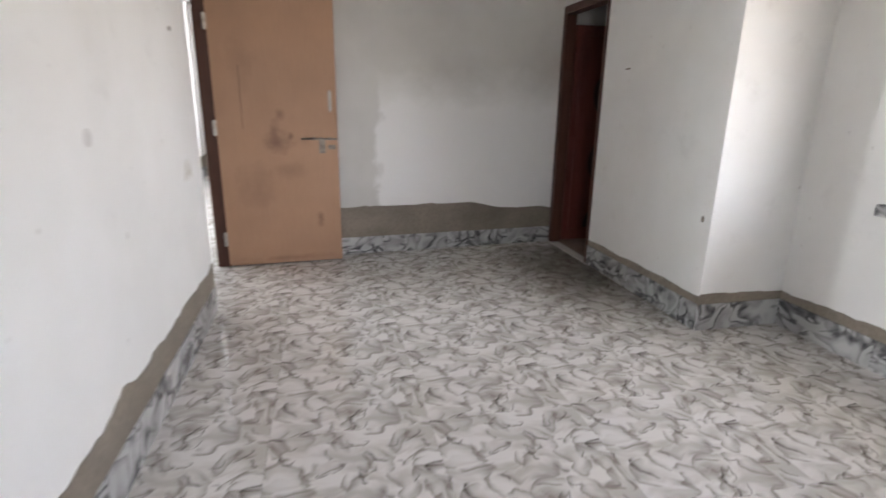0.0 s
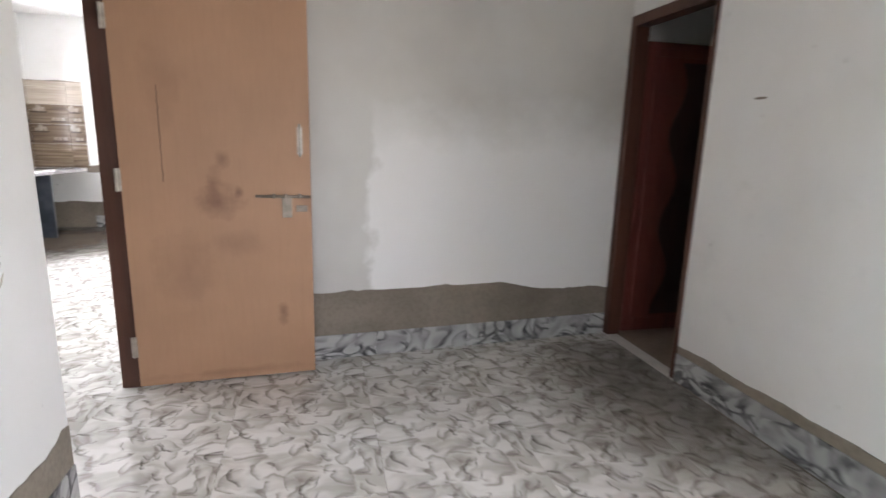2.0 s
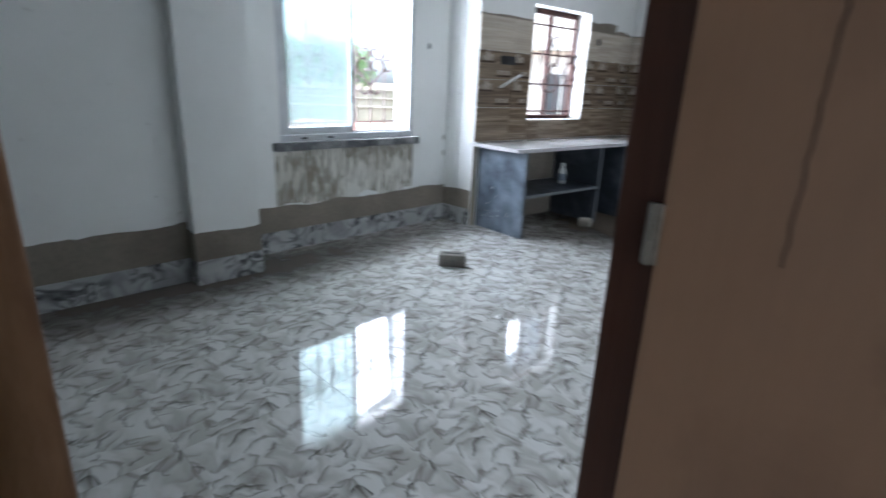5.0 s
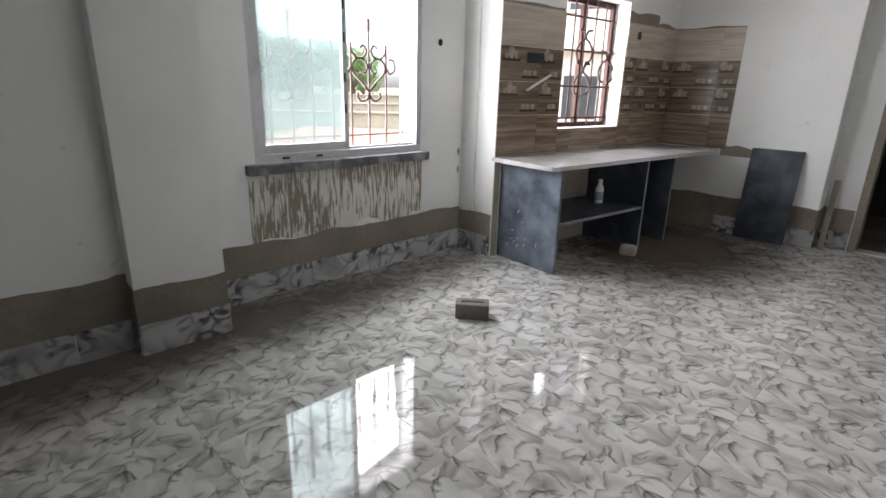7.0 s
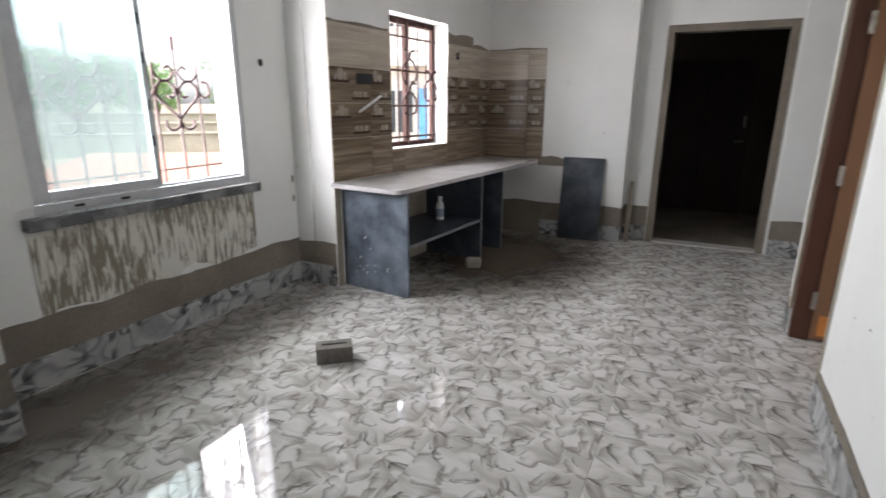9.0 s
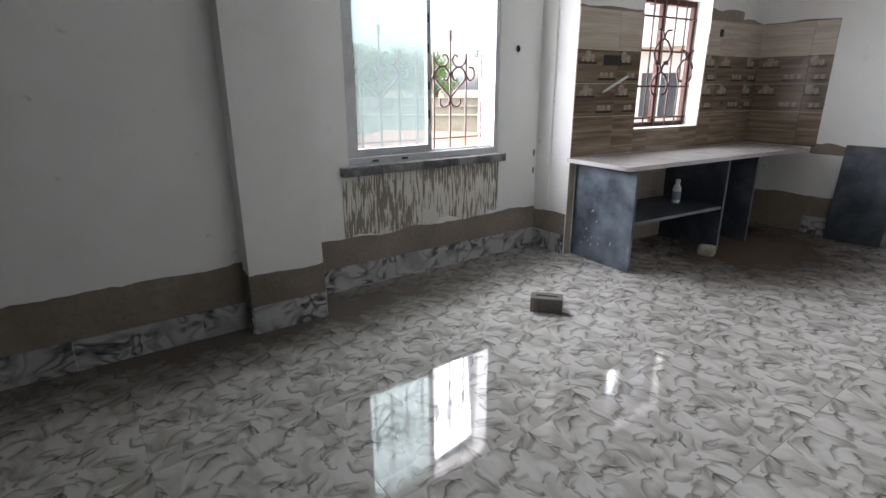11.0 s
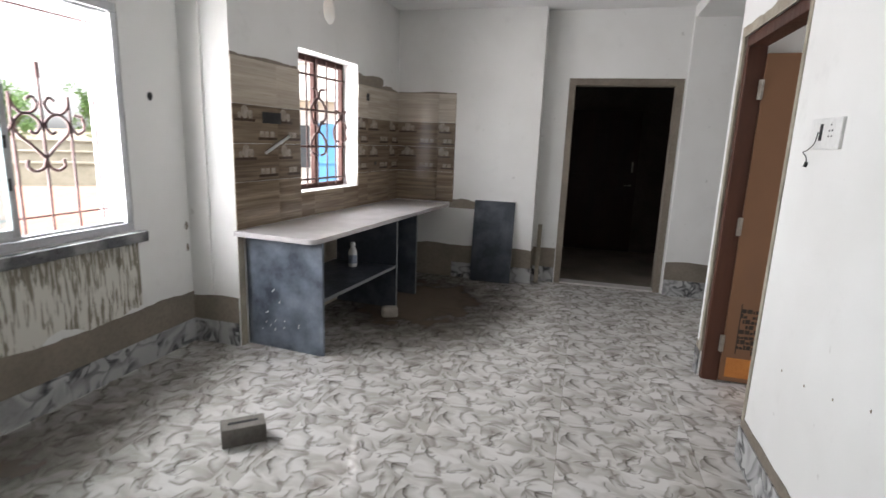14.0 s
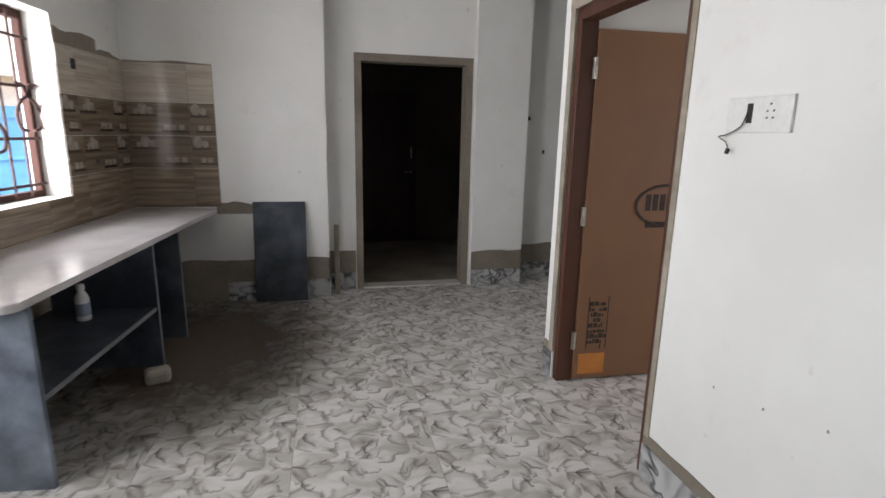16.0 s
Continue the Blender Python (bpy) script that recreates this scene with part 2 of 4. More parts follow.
def swirl_floor(name, light, haze, shade, dark):
    """Printed swirl marble: broad one-sided brush strokes, streaked along their run, with a few dark crescents."""
    m, nt, bsdf = blank(name)

    def maths(op, p, q):
        n = nt.nodes.new("ShaderNodeMath")
        n.operation = op
        for sock, v in zip(n.inputs, (p, q)):
            if hasattr(v, "is_linked"):
                nt.links.new(v, sock)
            else:
                sock.default_value = v
        return n.outputs[0]

    def warp(vec, scale, amount):
        n, w = nt.nodes.new("ShaderNodeTexNoise"), nt.nodes.new("ShaderNodeVectorMath")
        n.inputs["Scale"].default_value, n.inputs["Detail"].default_value = scale, 1.0
        nt.links.new(vec, n.inputs["Vector"])
        w.operation = "MULTIPLY_ADD"
        w.inputs[1].default_value = (amount, amount, 0)
        nt.links.new(n.outputs["Color"], w.inputs[0])
        nt.links.new(vec, w.inputs[2])
        return w.outputs[0]

    def turned(vec, deg, stretch):
        mp = nt.nodes.new("ShaderNodeMapping")
        mp.inputs["Rotation"].default_value, mp.inputs["Scale"].default_value = (0, 0, radians(deg)), stretch
        nt.links.new(vec, mp.inputs[0])
        return mp.outputs[0]

    def strokes(vec, size, rx, ry, turn, sway, share, soft):
        """Crescents scattered over cells, each with its own turn; share of the cells left empty."""
        k = nt.nodes.new("ShaderNodeVectorMath")
        k.operation = "SCALE"
        k.inputs[3].default_value = size
        nt.links.new(vec, k.inputs[0])
        vor = nt.nodes.new("ShaderNodeTexVoronoi")
        vor.voronoi_dimensions = "2D"
        vor.inputs["Scale"].default_value, vor.inputs["Randomness"].default_value = 1.0, 0.85
        nt.links.new(k.outputs[0], vor.inputs["Vector"])
        d = nt.nodes.new("ShaderNodeVectorMath")
        d.operation = "SUBTRACT"
        nt.links.new(k.outputs[0], d.inputs[0])
        nt.links.new(vor.outputs["Position"], d.inputs[1])
        tint = nt.nodes.new("ShaderNodeSeparateColor")
        nt.links.new(vor.outputs["Color"], tint.inputs[0])
        rot = nt.nodes.new("ShaderNodeVectorRotate")
        rot.rotation_type = "Z_AXIS"
        nt.links.new(d.outputs[0], rot.inputs["Vector"])
        nt.links.new(maths("ADD", maths("MULTIPLY", tint.outputs[0], sway), turn), rot.inputs["Angle"])
        mp = nt.nodes.new("ShaderNodeMapping")
        mp.inputs["Location"].default_value = (0, 0.35, 0)
        mp.inputs["Scale"].default_value = (1 / rx, 1 / ry, 0)
        nt.links.new(rot.outputs[0], mp.inputs[0])
        ln, xyz = nt.nodes.new("ShaderNodeVectorMath"), nt.nodes.new("ShaderNodeSeparateXYZ")
        ln.operation = "LENGTH"
        nt.links.new(mp.outputs[0], ln.inputs[0])
        nt.links.new(mp.outputs[0], xyz.inputs[0])
        ring = ramp_node(nt, ln.outputs["Value"], [(soft, 0.0), (0.7, 0.6), (0.88, 1.0), (1.0, 0.0)])
        side = nt.nodes.new("ShaderNodeMapRange")
        side.inputs["From Min"].default_value, side.inputs["From Max"].default_value = 0.05, 0.6
        nt.links.new(xyz.outputs["Y"], side.inputs["Value"])
        kept = maths("GREATER_THAN", tint.outputs[1], share)
        return maths("MULTIPLY", maths("MULTIPLY", ring, side.outputs[0]), kept)
    v = coords(nt)
    w = warp(warp(v, 4.0, 0.18), 16.0, 0.055)
    flow = turned(w, 28, (0.55, 1.3, 1))
    streak = ramp_node(nt, noise_node(nt, turned(w, 28, (0.35, 1.9, 1)), 30, 3, 0.65), [(0.28, 0.45), (0.58, 1.0)])
    c = mix_nodes(nt, ramp_node(nt, noise_node(nt, flow, 7.0, 2.5), [(0.42, 0.0), (0.60, 1.0)]), light, haze)
    for size, rx, ry, turn, sway, share, soft, strength, tone in ((6.0, 0.58, 0.44, 0.2, 2.2, 0.05, 0.05, 0.75, shade), (9.5, 0.56, 0.40, 2.6, 2.6, 0.2, 0.15, 0.9, shade),
                                                                  (8.0, 0.56, 0.42, 4.4, 2.0, 0.3, 0.2, 0.85, shade), (7.5, 0.42, 0.32, 3.6, 1.6, 0.5, 0.4, 1.0, dark), (12.5, 0.42, 0.32, 1.0, 3.0, 0.55, 0.4, 0.8, dark)):
        f = maths("MULTIPLY", strokes(w, size, rx, ry, turn, sway, share, soft), streak)
        c = mix_nodes(nt, maths("MULTIPLY", f, strength), c, tone)
    r = ramp_node(nt, noise_node(nt, v, 1.3, 4, 0.6), [(0.35, 0.03), (0.75, 0.09)])
    finish(nt, bsdf, c, r, noise_node(nt, v, 60, 3, 0.6), 0.012, 0.002)
    return m


FLOOR_TILE = swirl_floor("swirl_marble_floor", (0.62, 0.605, 0.585), (0.44, 0.42, 0.39), (0.22, 0.20, 0.172), (0.09, 0.08, 0.068))
SKIRT_TILE = marble("swirl_marble_skirting", (0.47, 0.47, 0.465), (0.20, 0.20, 0.20), (0.05, 0.052, 0.055), 0.9, 0.2, True)


def striped(name, light, dark, scale, rough):
    """Horizontal wood-grain print."""
    m, nt, bsdf = blank(name)
    v = coords(nt, (0.6, 0.6, 14), True)
    a, b = noise_node(nt, v, scale, 3), noise_node(nt, v, scale * 3, 3)
    c = mix_nodes(nt, ramp_node(nt, a, [(0.35, 0.0), (0.62, 1.0)]), light, dark)
    c = mix_nodes(nt, ramp_node(nt, b, [(0.5, 0.0), (0.7, 0.4)]), c, tuple(x * 0.6 for x in dark))
    finish(nt, bsdf, c, rough, a, 0.35, 0.004)
    return m


TILE_LOW = striped("brown_striped_tile", (0.32, 0.25, 0.18), (0.15, 0.11, 0.072), 2.2, 0.12)
TILE_MID = striped("dark_brown_striped_tile", (0.24, 0.185, 0.13), (0.12, 0.087, 0.06), 2.2, 0.12)
REVEAL_TILE = striped("white_striped_tile", (0.72, 0.70, 0.67), (0.55, 0.52, 0.48), 2.0, 0.2)
TILE_TOP = striped("beige_striped_tile", (0.54, 0.48, 0.40), (0.43, 0.37, 0.30), 2.0, 0.12)


def dripped(name):
    """Grey cement with white paint run down it."""
    m, nt, bsdf = blank(name)
    v = coords(nt, (1, 1, 0.09))
    a, b = noise_node(nt, v, 60, 3, 0.6), noise_node(nt, coords(nt), 3.5, 4)
    add = nt.nodes.new("ShaderNodeMath")
    add.operation = "MULTIPLY_ADD"
    add.inputs[1].default_value = 0.55
    nt.links.new(b, add.inputs[0])
    nt.links.new(a, add.inputs[2])
    f = ramp_node(nt, add.outputs[0], [(0.785, 0.0), (0.815, 1.0)])
    c = mix_nodes(nt, f, (0.66, 0.64, 0.58), (0.24, 0.215, 0.165))
    finish(nt, bsdf, c, 0.85, f, 0.2, 0.003)
    return m


def floor_film(name, colour, cx, cy, rx, ry, strength):
    """A darkening film with an uneven edge; by counter and window wall it paints shade over dust."""
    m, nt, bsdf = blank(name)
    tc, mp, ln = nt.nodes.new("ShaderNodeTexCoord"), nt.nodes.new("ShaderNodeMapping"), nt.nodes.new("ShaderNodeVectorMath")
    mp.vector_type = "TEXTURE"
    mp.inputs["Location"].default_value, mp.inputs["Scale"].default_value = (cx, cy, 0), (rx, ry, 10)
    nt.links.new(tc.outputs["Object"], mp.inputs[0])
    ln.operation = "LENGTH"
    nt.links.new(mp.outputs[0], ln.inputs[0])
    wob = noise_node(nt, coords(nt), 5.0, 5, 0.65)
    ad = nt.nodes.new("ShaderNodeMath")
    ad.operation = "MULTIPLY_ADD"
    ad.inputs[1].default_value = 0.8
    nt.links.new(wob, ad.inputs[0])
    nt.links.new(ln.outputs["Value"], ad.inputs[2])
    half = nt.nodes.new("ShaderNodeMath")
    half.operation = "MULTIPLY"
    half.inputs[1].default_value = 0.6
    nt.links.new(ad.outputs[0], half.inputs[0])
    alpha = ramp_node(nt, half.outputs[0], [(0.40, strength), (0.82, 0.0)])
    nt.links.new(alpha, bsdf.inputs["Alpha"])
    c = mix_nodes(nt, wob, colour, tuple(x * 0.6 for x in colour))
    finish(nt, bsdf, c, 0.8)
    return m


# Kitchen floor: brown dust and the counter's shade, painted as one film.
DIRT_SHADE_KITCHEN = floor_film("brown_dirt_shade_film", (0.10, 0.073, 0.048), -3.15, 9.4, 1.2, 1.5, 0.93)
# Floor below the west window: its shade painted in, with some dust.
DIRT_SHADE_WALL = floor_film("grey_dirt_shade_film", (0.15, 0.125, 0.10), -4.05, 5.5, 0.55, 3.2, 0.72)
FILM_BED = floor_film("brown_film_bedroom", (0.20, 0.165, 0.13), 1.75, 4.6, 0.75, 1.3, 0.55)
DRIPS = dripped("cement_with_white_runs")


def frosted(name):
    """Greenish glass under a frosting film: what lies behind shows pale."""
    m, nt, bsdf = blank(name)
    nt.nodes.remove(bsdf)
    g, t, mx = nt.nodes.new("ShaderNodeBsdfTransparent"), nt.nodes.new("ShaderNodeBsdfTranslucent"), nt.nodes.new("ShaderNodeMixShader")
    gl, m2 = nt.nodes.new("ShaderNodeBsdfGlossy"), nt.nodes.new("ShaderNodeMixShader")
    g.inputs["Color"].default_value = (0.68, 0.745, 0.735, 1)
    t.inputs["Color"].default_value = (0.095, 0.108, 0.106, 1)
    gl.inputs["Roughness"].default_value = 0.2
    mx.inputs[0].default_value, m2.inputs[0].default_value = 0.32, 0.04
    nt.links.new(g.outputs[0], mx.inputs[1])
    nt.links.new(t.outputs[0], mx.inputs[2])
    nt.links.new(mx.outputs[0], m2.inputs[1])
    nt.links.new(gl.outputs[0], m2.inputs[2])
    nt.links.new(m2.outputs[0], nt.nodes["Material Output"].inputs[0])
    return m


FROST = frosted("frosted_film_glass")


# ---- mesh helpers ----
def add_box(bm, x0, x1, y0, y1, z0, z1, m=None, bevel=0.0):
    vs = [bm.verts.new((x, y, z)) for x in (x0, x1) for y in (y0, y1) for z in (z0, z1)]
    fs = [bm.faces.new([vs[i] for i in q]) for q in ((0, 1, 3, 2), (4, 6, 7, 5), (0, 4, 5, 1), (2, 3, 7, 6), (0, 2, 6, 4), (1, 5, 7, 3))]
    if m is not None:
        bmesh.ops.transform(bm, matrix=m, verts=vs)
    if bevel > 0:
        es = {e for f in fs for e in f.edges}
        bmesh.ops.bevel(bm, geom=list(es), offset=bevel, segments=2, affect="EDGES", profile=0.5)
    return vs


def boxed(x0, x1, y0, y1, z0, z1, bevel=0.0, m=None):
    bm = bmesh.new()
    add_box(bm, x0, x1, y0, y1, z0, z1, m, bevel)
    return bm


def add_tube(bm, pts, r, sides=8):
    """A round bar along points."""
    pts = [Vector(p) for p in pts]
    rings = []
    for i, p in enumerate(pts):
        d = (pts[min(i + 1, len(pts) - 1)] - pts[max(i - 1, 0)]).normalized()
        ref = Vector((1, 0, 0)) if abs(d.x) < 0.9 else Vector((0, 1, 0))
        u = d.cross(ref).normalized()
        w = d.cross(u)
        rings.append([bm.verts.new(p + r * (math.cos(a) * u + math.sin(a) * w)) for a in (2 * math.pi * k / sides for k in range(sides))])
    for a, b in zip(rings, rings[1:]):
        for k in range(sides):
            bm.faces.new((a[k], a[(k + 1) % sides], b[(k + 1) % sides], b[k]))
    bm.faces.new(rings[0][::-1])
    bm.faces.new(rings[-1])


def add_lathe(bm, profile, sides=20):
    rings = [[bm.verts.new((r * math.cos(a), r * math.sin(a), z)) for a in (2 * math.pi * k / sides for k in range(sides))] for r, z in profile]
    for a, b in zip(rings, rings[1:]):
        for k in range(sides):
            bm.faces.new((a[k], a[(k + 1) % sides], b[(k + 1) % sides], b[k]))
    bm.faces.new(rings[0][::-1])
    bm.faces.new(rings[-1])


def add_slab(bm, outline, d, m=None):
    """A flat piece from an outline in x and z, d thick towards +y."""
    a = [bm.verts.new((x, 0, z)) for x, z in outline]
    b = [bm.verts.new((x, d, z)) for x, z in outline]
    bm.faces.new(a)
    bm.faces.new(b[::-1])
    n = len(outline)
    for i in range(n):
        bm.faces.new((a[i], b[i], b[(i + 1) % n], a[(i + 1) % n]))
    if m is not None:
        bmesh.ops.transform(bm, matrix=m, verts=a + b)


def mesh_of(name, bm, material, smooth=False):
    bmesh.ops.recalc_face_normals(bm, faces=bm.faces)
    me = bpy.data.meshes.new(name)
    bm.to_mesh(me)
    bm.free()
    me.materials.append(material)
    if smooth:
        for p in me.polygons:
            p.use_smooth = True
    return me


def part(name, bm, material, parent, label="", smooth=False):
    ob = new(name, mesh_of(name, bm, material, smooth))
    ob.parent = parent
    return tagged(ob, label)


def thing(name, m, label, category, group=""):
    ob = new(name)
    ob.empty_display_size = 0.1
    ob.matrix_world = m
    return tagged(ob, label, category, group)


def single(name, bm, material, label, category, m=None, group="", smooth=False):
    ob = new(name, mesh_of(name, bm, material, smooth))
    if m is not None:
        ob.matrix_world = m
    return tagged(ob, label, category, group)


def structure(name, bm, material, label, category):
    ob = new(name, mesh_of(name, bm, material))
    return tagged(ob, label, category, kind="structure")


def along(p, q):
    """The pose whose x runs from p to q on the floor plan."""
    return pose(p[0], p[1], 0, 0, 0, math.degrees(math.atan2(q[1] - p[1], q[0] - p[0])))


def wall(name, p, q, thick, z0, z1, material, label, openings=()):
    """A wall from p to q; thick runs to the left of that way. Openings: from, to, sill, head."""
    length = math.dist(p, q)
    ss = sorted({0.0, length, *[v for o in openings for v in o[:2]]})
    zs = sorted({z0, z1, *[v for o in openings for v in o[2:]]})
    solid = {}
    for i in range(len(ss) - 1):
        for k in range(len(zs) - 1):
            s, z = (ss[i] + ss[i + 1]) / 2, (zs[k] + zs[k + 1]) / 2
            solid[i, k] = not any(o[0] < s < o[1] and o[2] < z < o[3] for o in openings)
    bm = bmesh.new()
    vert = {}

    def v(i, j, k):
        if (i, j, k) not in vert:
            vert[i, j, k] = bm.verts.new((ss[i], j * thick, zs[k]))
        return vert[i, j, k]
    for (i, k), full in solid.items():
        if not full:
            continue
        for j in (0, 1):
            bm.faces.new((v(i, j, k), v(i + 1, j, k), v(i + 1, j, k + 1), v(i, j, k + 1)))
        for di, dk, c in ((-1, 0, ((i, k), (i, k + 1))), (1, 0, ((i + 1, k), (i + 1, k + 1))), (0, -1, ((i, k), (i + 1, k))), (0, 1, ((i, k + 1), (i + 1, k + 1)))):
            if not solid.get((i + di, k + dk)):
                (a, b), (e, f) = c
                bm.faces.new((v(a, 0, b), v(e, 0, f), v(e, 1, f), v(a, 1, b)))
    bmesh.ops.transform(bm, matrix=along(p, q), verts=bm.verts)
    return structure(name, bm, material, label, "wall")


# ---- setting ----
H = 2.77
KP, KQ = (-3.98, 7.95), (-3.755, 10.42)
KITCHEN = along(KP, KQ)
KLEN = math.dist(KP, KQ)

ground = bmesh.new()
bmesh.ops.create_grid(ground, x_segments=2, y_segments=2, size=1500)
bmesh.ops.translate(ground, vec=(0, 0, -0.5), verts=ground.verts)
structure("ground", ground, GROUND, "bare reddish earth round the house", "ground")
floor = structure("floor", boxed(-4.6, 2.75, -0.85, 10.75, -0.5, -0.012), CEMENT, "grey cement bed under the swirl marble floor tiles", "floor")
structure("floor_lobby", boxed(-2.9, 0.9, 10.752, 13.2, -0.5, -0.03), CEMENT, "bare dusty cement floor of the dark lobby", "floor")
structure("floor_bathroom", boxed(1.985, 3.5, 3.46, 5.6, -0.011, 0.004), BATH_FLOOR, "dull brown bathroom floor", "floor")
structure("threshold_bathroom", boxed(1.90, 1.985, 4.69, 5.45, -0.011, 0.006), PALE_STRIP, "pale marble threshold strip at the bathroom door", "threshold")
structure("threshold_lobby", boxed(-1.93, -0.97, 10.60, 10.752, -0.011, 0.012), PALE_STRIP, "pale worn threshold of the dark doorway", "threshold")
structure("ceiling", boxed(-4.7, 3.65, -0.9, 13.3, H, H + 0.15), CEIL, "plain white painted ceiling", "ceiling")

wall("wall_west_south", (-4.12, 1.5), (-4.12, 5.35), 0.49, 0, H, WHITE, "white distempered wall with raw cement foot")
structure("pilaster_west", boxed(-4.6, -4.0, 5.35, 5.79, 0, H), WHITE, "white square wall pilaster beside the window", "pilaster")
wall("wall_west_window", (-4.356, 5.79), (-4.356, 7.95), 0.25, 0, H, WHITE, "white wall round the large sliding window", [(0.38, 1.71, 0.86, 2.14)])
structure("wall_corner_filler", boxed(-4.6, -4.2, 7.953, 8.2, 0, H), WHITE, "white return between window wall and kitchen wall", "wall")
wall("wall_kitchen", KP, KQ, 0.22, 0, H, WHITE, "white kitchen wall with a barred window", [(0.72, 1.61, 1.02, 2.11), (1.035, 1.255, 2.35, 2.57)])
wall("wall_north_kitchen", (-4.2, 10.42), (-2.24, 10.42), 0.33, 0, H, WHITE, "white wall at the far end of the kitchen")
wall("wall_north_door", (-2.24, 10.6), (-0.90, 10.6), 0.15, 0, H, WHITE, "white wall round the dark doorway", [(0.25, 1.32, 0, 2.125)])
structure("pilaster_north", boxed(-0.90, -0.39, 10.53, 10.95, 0, H), WHITE, "white pilaster beside the dark doorway", "pilaster")
wall("wall_passage_north", (-0.39, 10.75), (1.6, 10.75), 0.2, 0, H, WHITE, "white wall of the side passage")
wall("wall_passage_east", (1.6, 10.95), (1.6, 8.67), 0.2, 0, H, WHITE, "white end wall of the side passage")
wall("wall_partition", (-0.93, 8.67), (-0.93, 5.2), 0.13, 0, H, WHITE, "clean white partition with an open door", [(0.12, 1.07, 0, 2.12)])
wall("wall_bedroom_west", (-0.93, -0.6), (-0.93, 5.2), 0.155, 0, H, WHITE, "off-white scuffed wall beside the bedroom door", [(4.79, 5.8, 0, 2.12)])
wall("wall_bedroom_north", (-0.93, 5.26), (2.0, 5.47), 0.12, 0, H, PATCHED, "damp grey wall with a fresh plaster patch")
wall("wall_bedroom_east", (1.92, 5.62), (1.92, 3.33), 0.12, 0, H, WHITE, "off-white wall beside the bathroom door", [(0.15, 0.93, 0, 2.13)])
wall("wall_bedroom_step", (2.04, 3.33), (2.5, 3.33), 0.12, 0, H, WHITE, "white return of the bathroom box")
wall("wall_bedroom_window", (2.5, 3.45), (2.5, -0.6), 0.25, 0, H, WHITE, "white wall with the bedroom window", [(0.65, 2.15, 0.85, 2.12)])
# The opening here is never seen; it was added for the south lamp.
wall("wall_bedroom_south", (2.75, -0.6), (-1.05, -0.6), 0.2, 0, H, WHITE, "plain white wall behind the walker", [(2.35, 3.25, 1.1, 2.0)])
wall("wall_bathroom_north", (2.04, 5.6), (3.5, 5.6), 0.12, 0, H, WHITE, "plain bathroom wall")
wall("wall_bathroom_east", (3.4, 5.6), (3.4, 3.2), 0.2, 0, H, WHITE, "plain bathroom wall")
wall("wall_bathroom_south", (3.4, 3.45), (2.75, 3.45), 0.12, 0, H, WHITE, "plain bathroom wall")
wall("wall_room_north", (-0.80, 8.55), (2.2, 8.55), 0.12, 0, H, WHITE, "plain white wall of the side room")
wall("wall_room_east", (2.2, 8.67), (2.2, 5.73), 0.2, 0, H, WHITE, "plain white wall with an unseen opening added for light", [(1.0, 2.2, 0.9, 2.1)])
wall("wall_main_south", (-1.05, 1.5), (-4.6, 1.5), 0.2, 0, H, WHITE, "plain white wall closing the main room")
wall("wall_lobby_west", (-2.6, 10.75), (-2.6, 13.1), 0.15, -0.03, H, DARK_LOBBY, "dark lobby wall")
wall("wall_lobby_north", (-2.6, 12.95), (0.75, 12.95), 0.15, -0.03, H, DARK_LOBBY, "dark lobby wall")
wall("wall_lobby_east", (0.6, 13.1), (0.6, 10.95), 0.15, -0.03, H, DARK_LOBBY, "dark lobby wall")


def ragged(length, z0, z1, amp, seed, step=0.04):
    """An outline with a straight foot and a ragged top."""
    n = max(2, int(length / step))
    top = [(length * i / n, z1 + amp * noise.noise((seed, i * step * 4.0, 0)) * 1.6 + amp * 0.5 * noise.noise((seed, i * step * 18.0, 3))) for i in range(n + 1)]
    return [(0, z0), (length, z0)] + top[::-1]


structure("beam", boxed(-0.90, -0.39, 8.672, 10.53, 2.66, H), WHITE, "white ceiling beam over the side passage", "beam")
for y0, y1, z0, z1 in ((8.548, 8.60, 0.17, 2.15), (7.565, 7.598, 0.2, 2.15), (7.60, 8.547, 2.122, 2.165)):
    structure("trim_cement_door", boxed(-0.936, -0.92, y0, y1, z0, z1, 0.003), CEMENT_LIGHT, "rough cement edge round the door frame", "trim")

mortar = bmesh.new()
add_slab(mortar, ragged(1.03, 2.11, 2.17, 0.022, 71.0), 0.007, along((-0.93, 8.60), (-0.93, 7.57)) @ Matrix.Translation((0, -0.0075, 0)))
structure("trim_mortar_door", mortar, CEMENT_LIGHT, "ragged mortar smeared above the door frame", "trim")

# round vent through the kitchen wall
vent = bmesh.new()
for j in range(24):
    def rim(k):
        a = 2 * math.pi * (k % 24) / 24
        c, s = math.cos(a), math.sin(a)
        e = 0.112 / max(abs(c), abs(s))
        return (c * 0.085, s * 0.105, c * e, s * e)
    a, b = rim(j), rim(j + 1)
    for y in (-0.002, 0.222):
        vent.faces.new([vent.verts.new((1.145 + x, y, 2.46 + z)) for x, z in ((a[0], a[1]), (a[2], a[3]), (b[2], b[3]), (b[0], b[1]))])
    vent.faces.new([vent.verts.new((1.145 + x, y, 2.46 + z)) for x, z, y in ((a[0], a[1], -0.002), (b[0], b[1], -0.002), (b[0], b[1], 0.222), (a[0], a[1], 0.222))])
bmesh.ops.transform(vent, matrix=KITCHEN, verts=vent.verts)
structure("vent_surround", vent, WHITE, "plastered rim of the round exhaust hole", "vent")


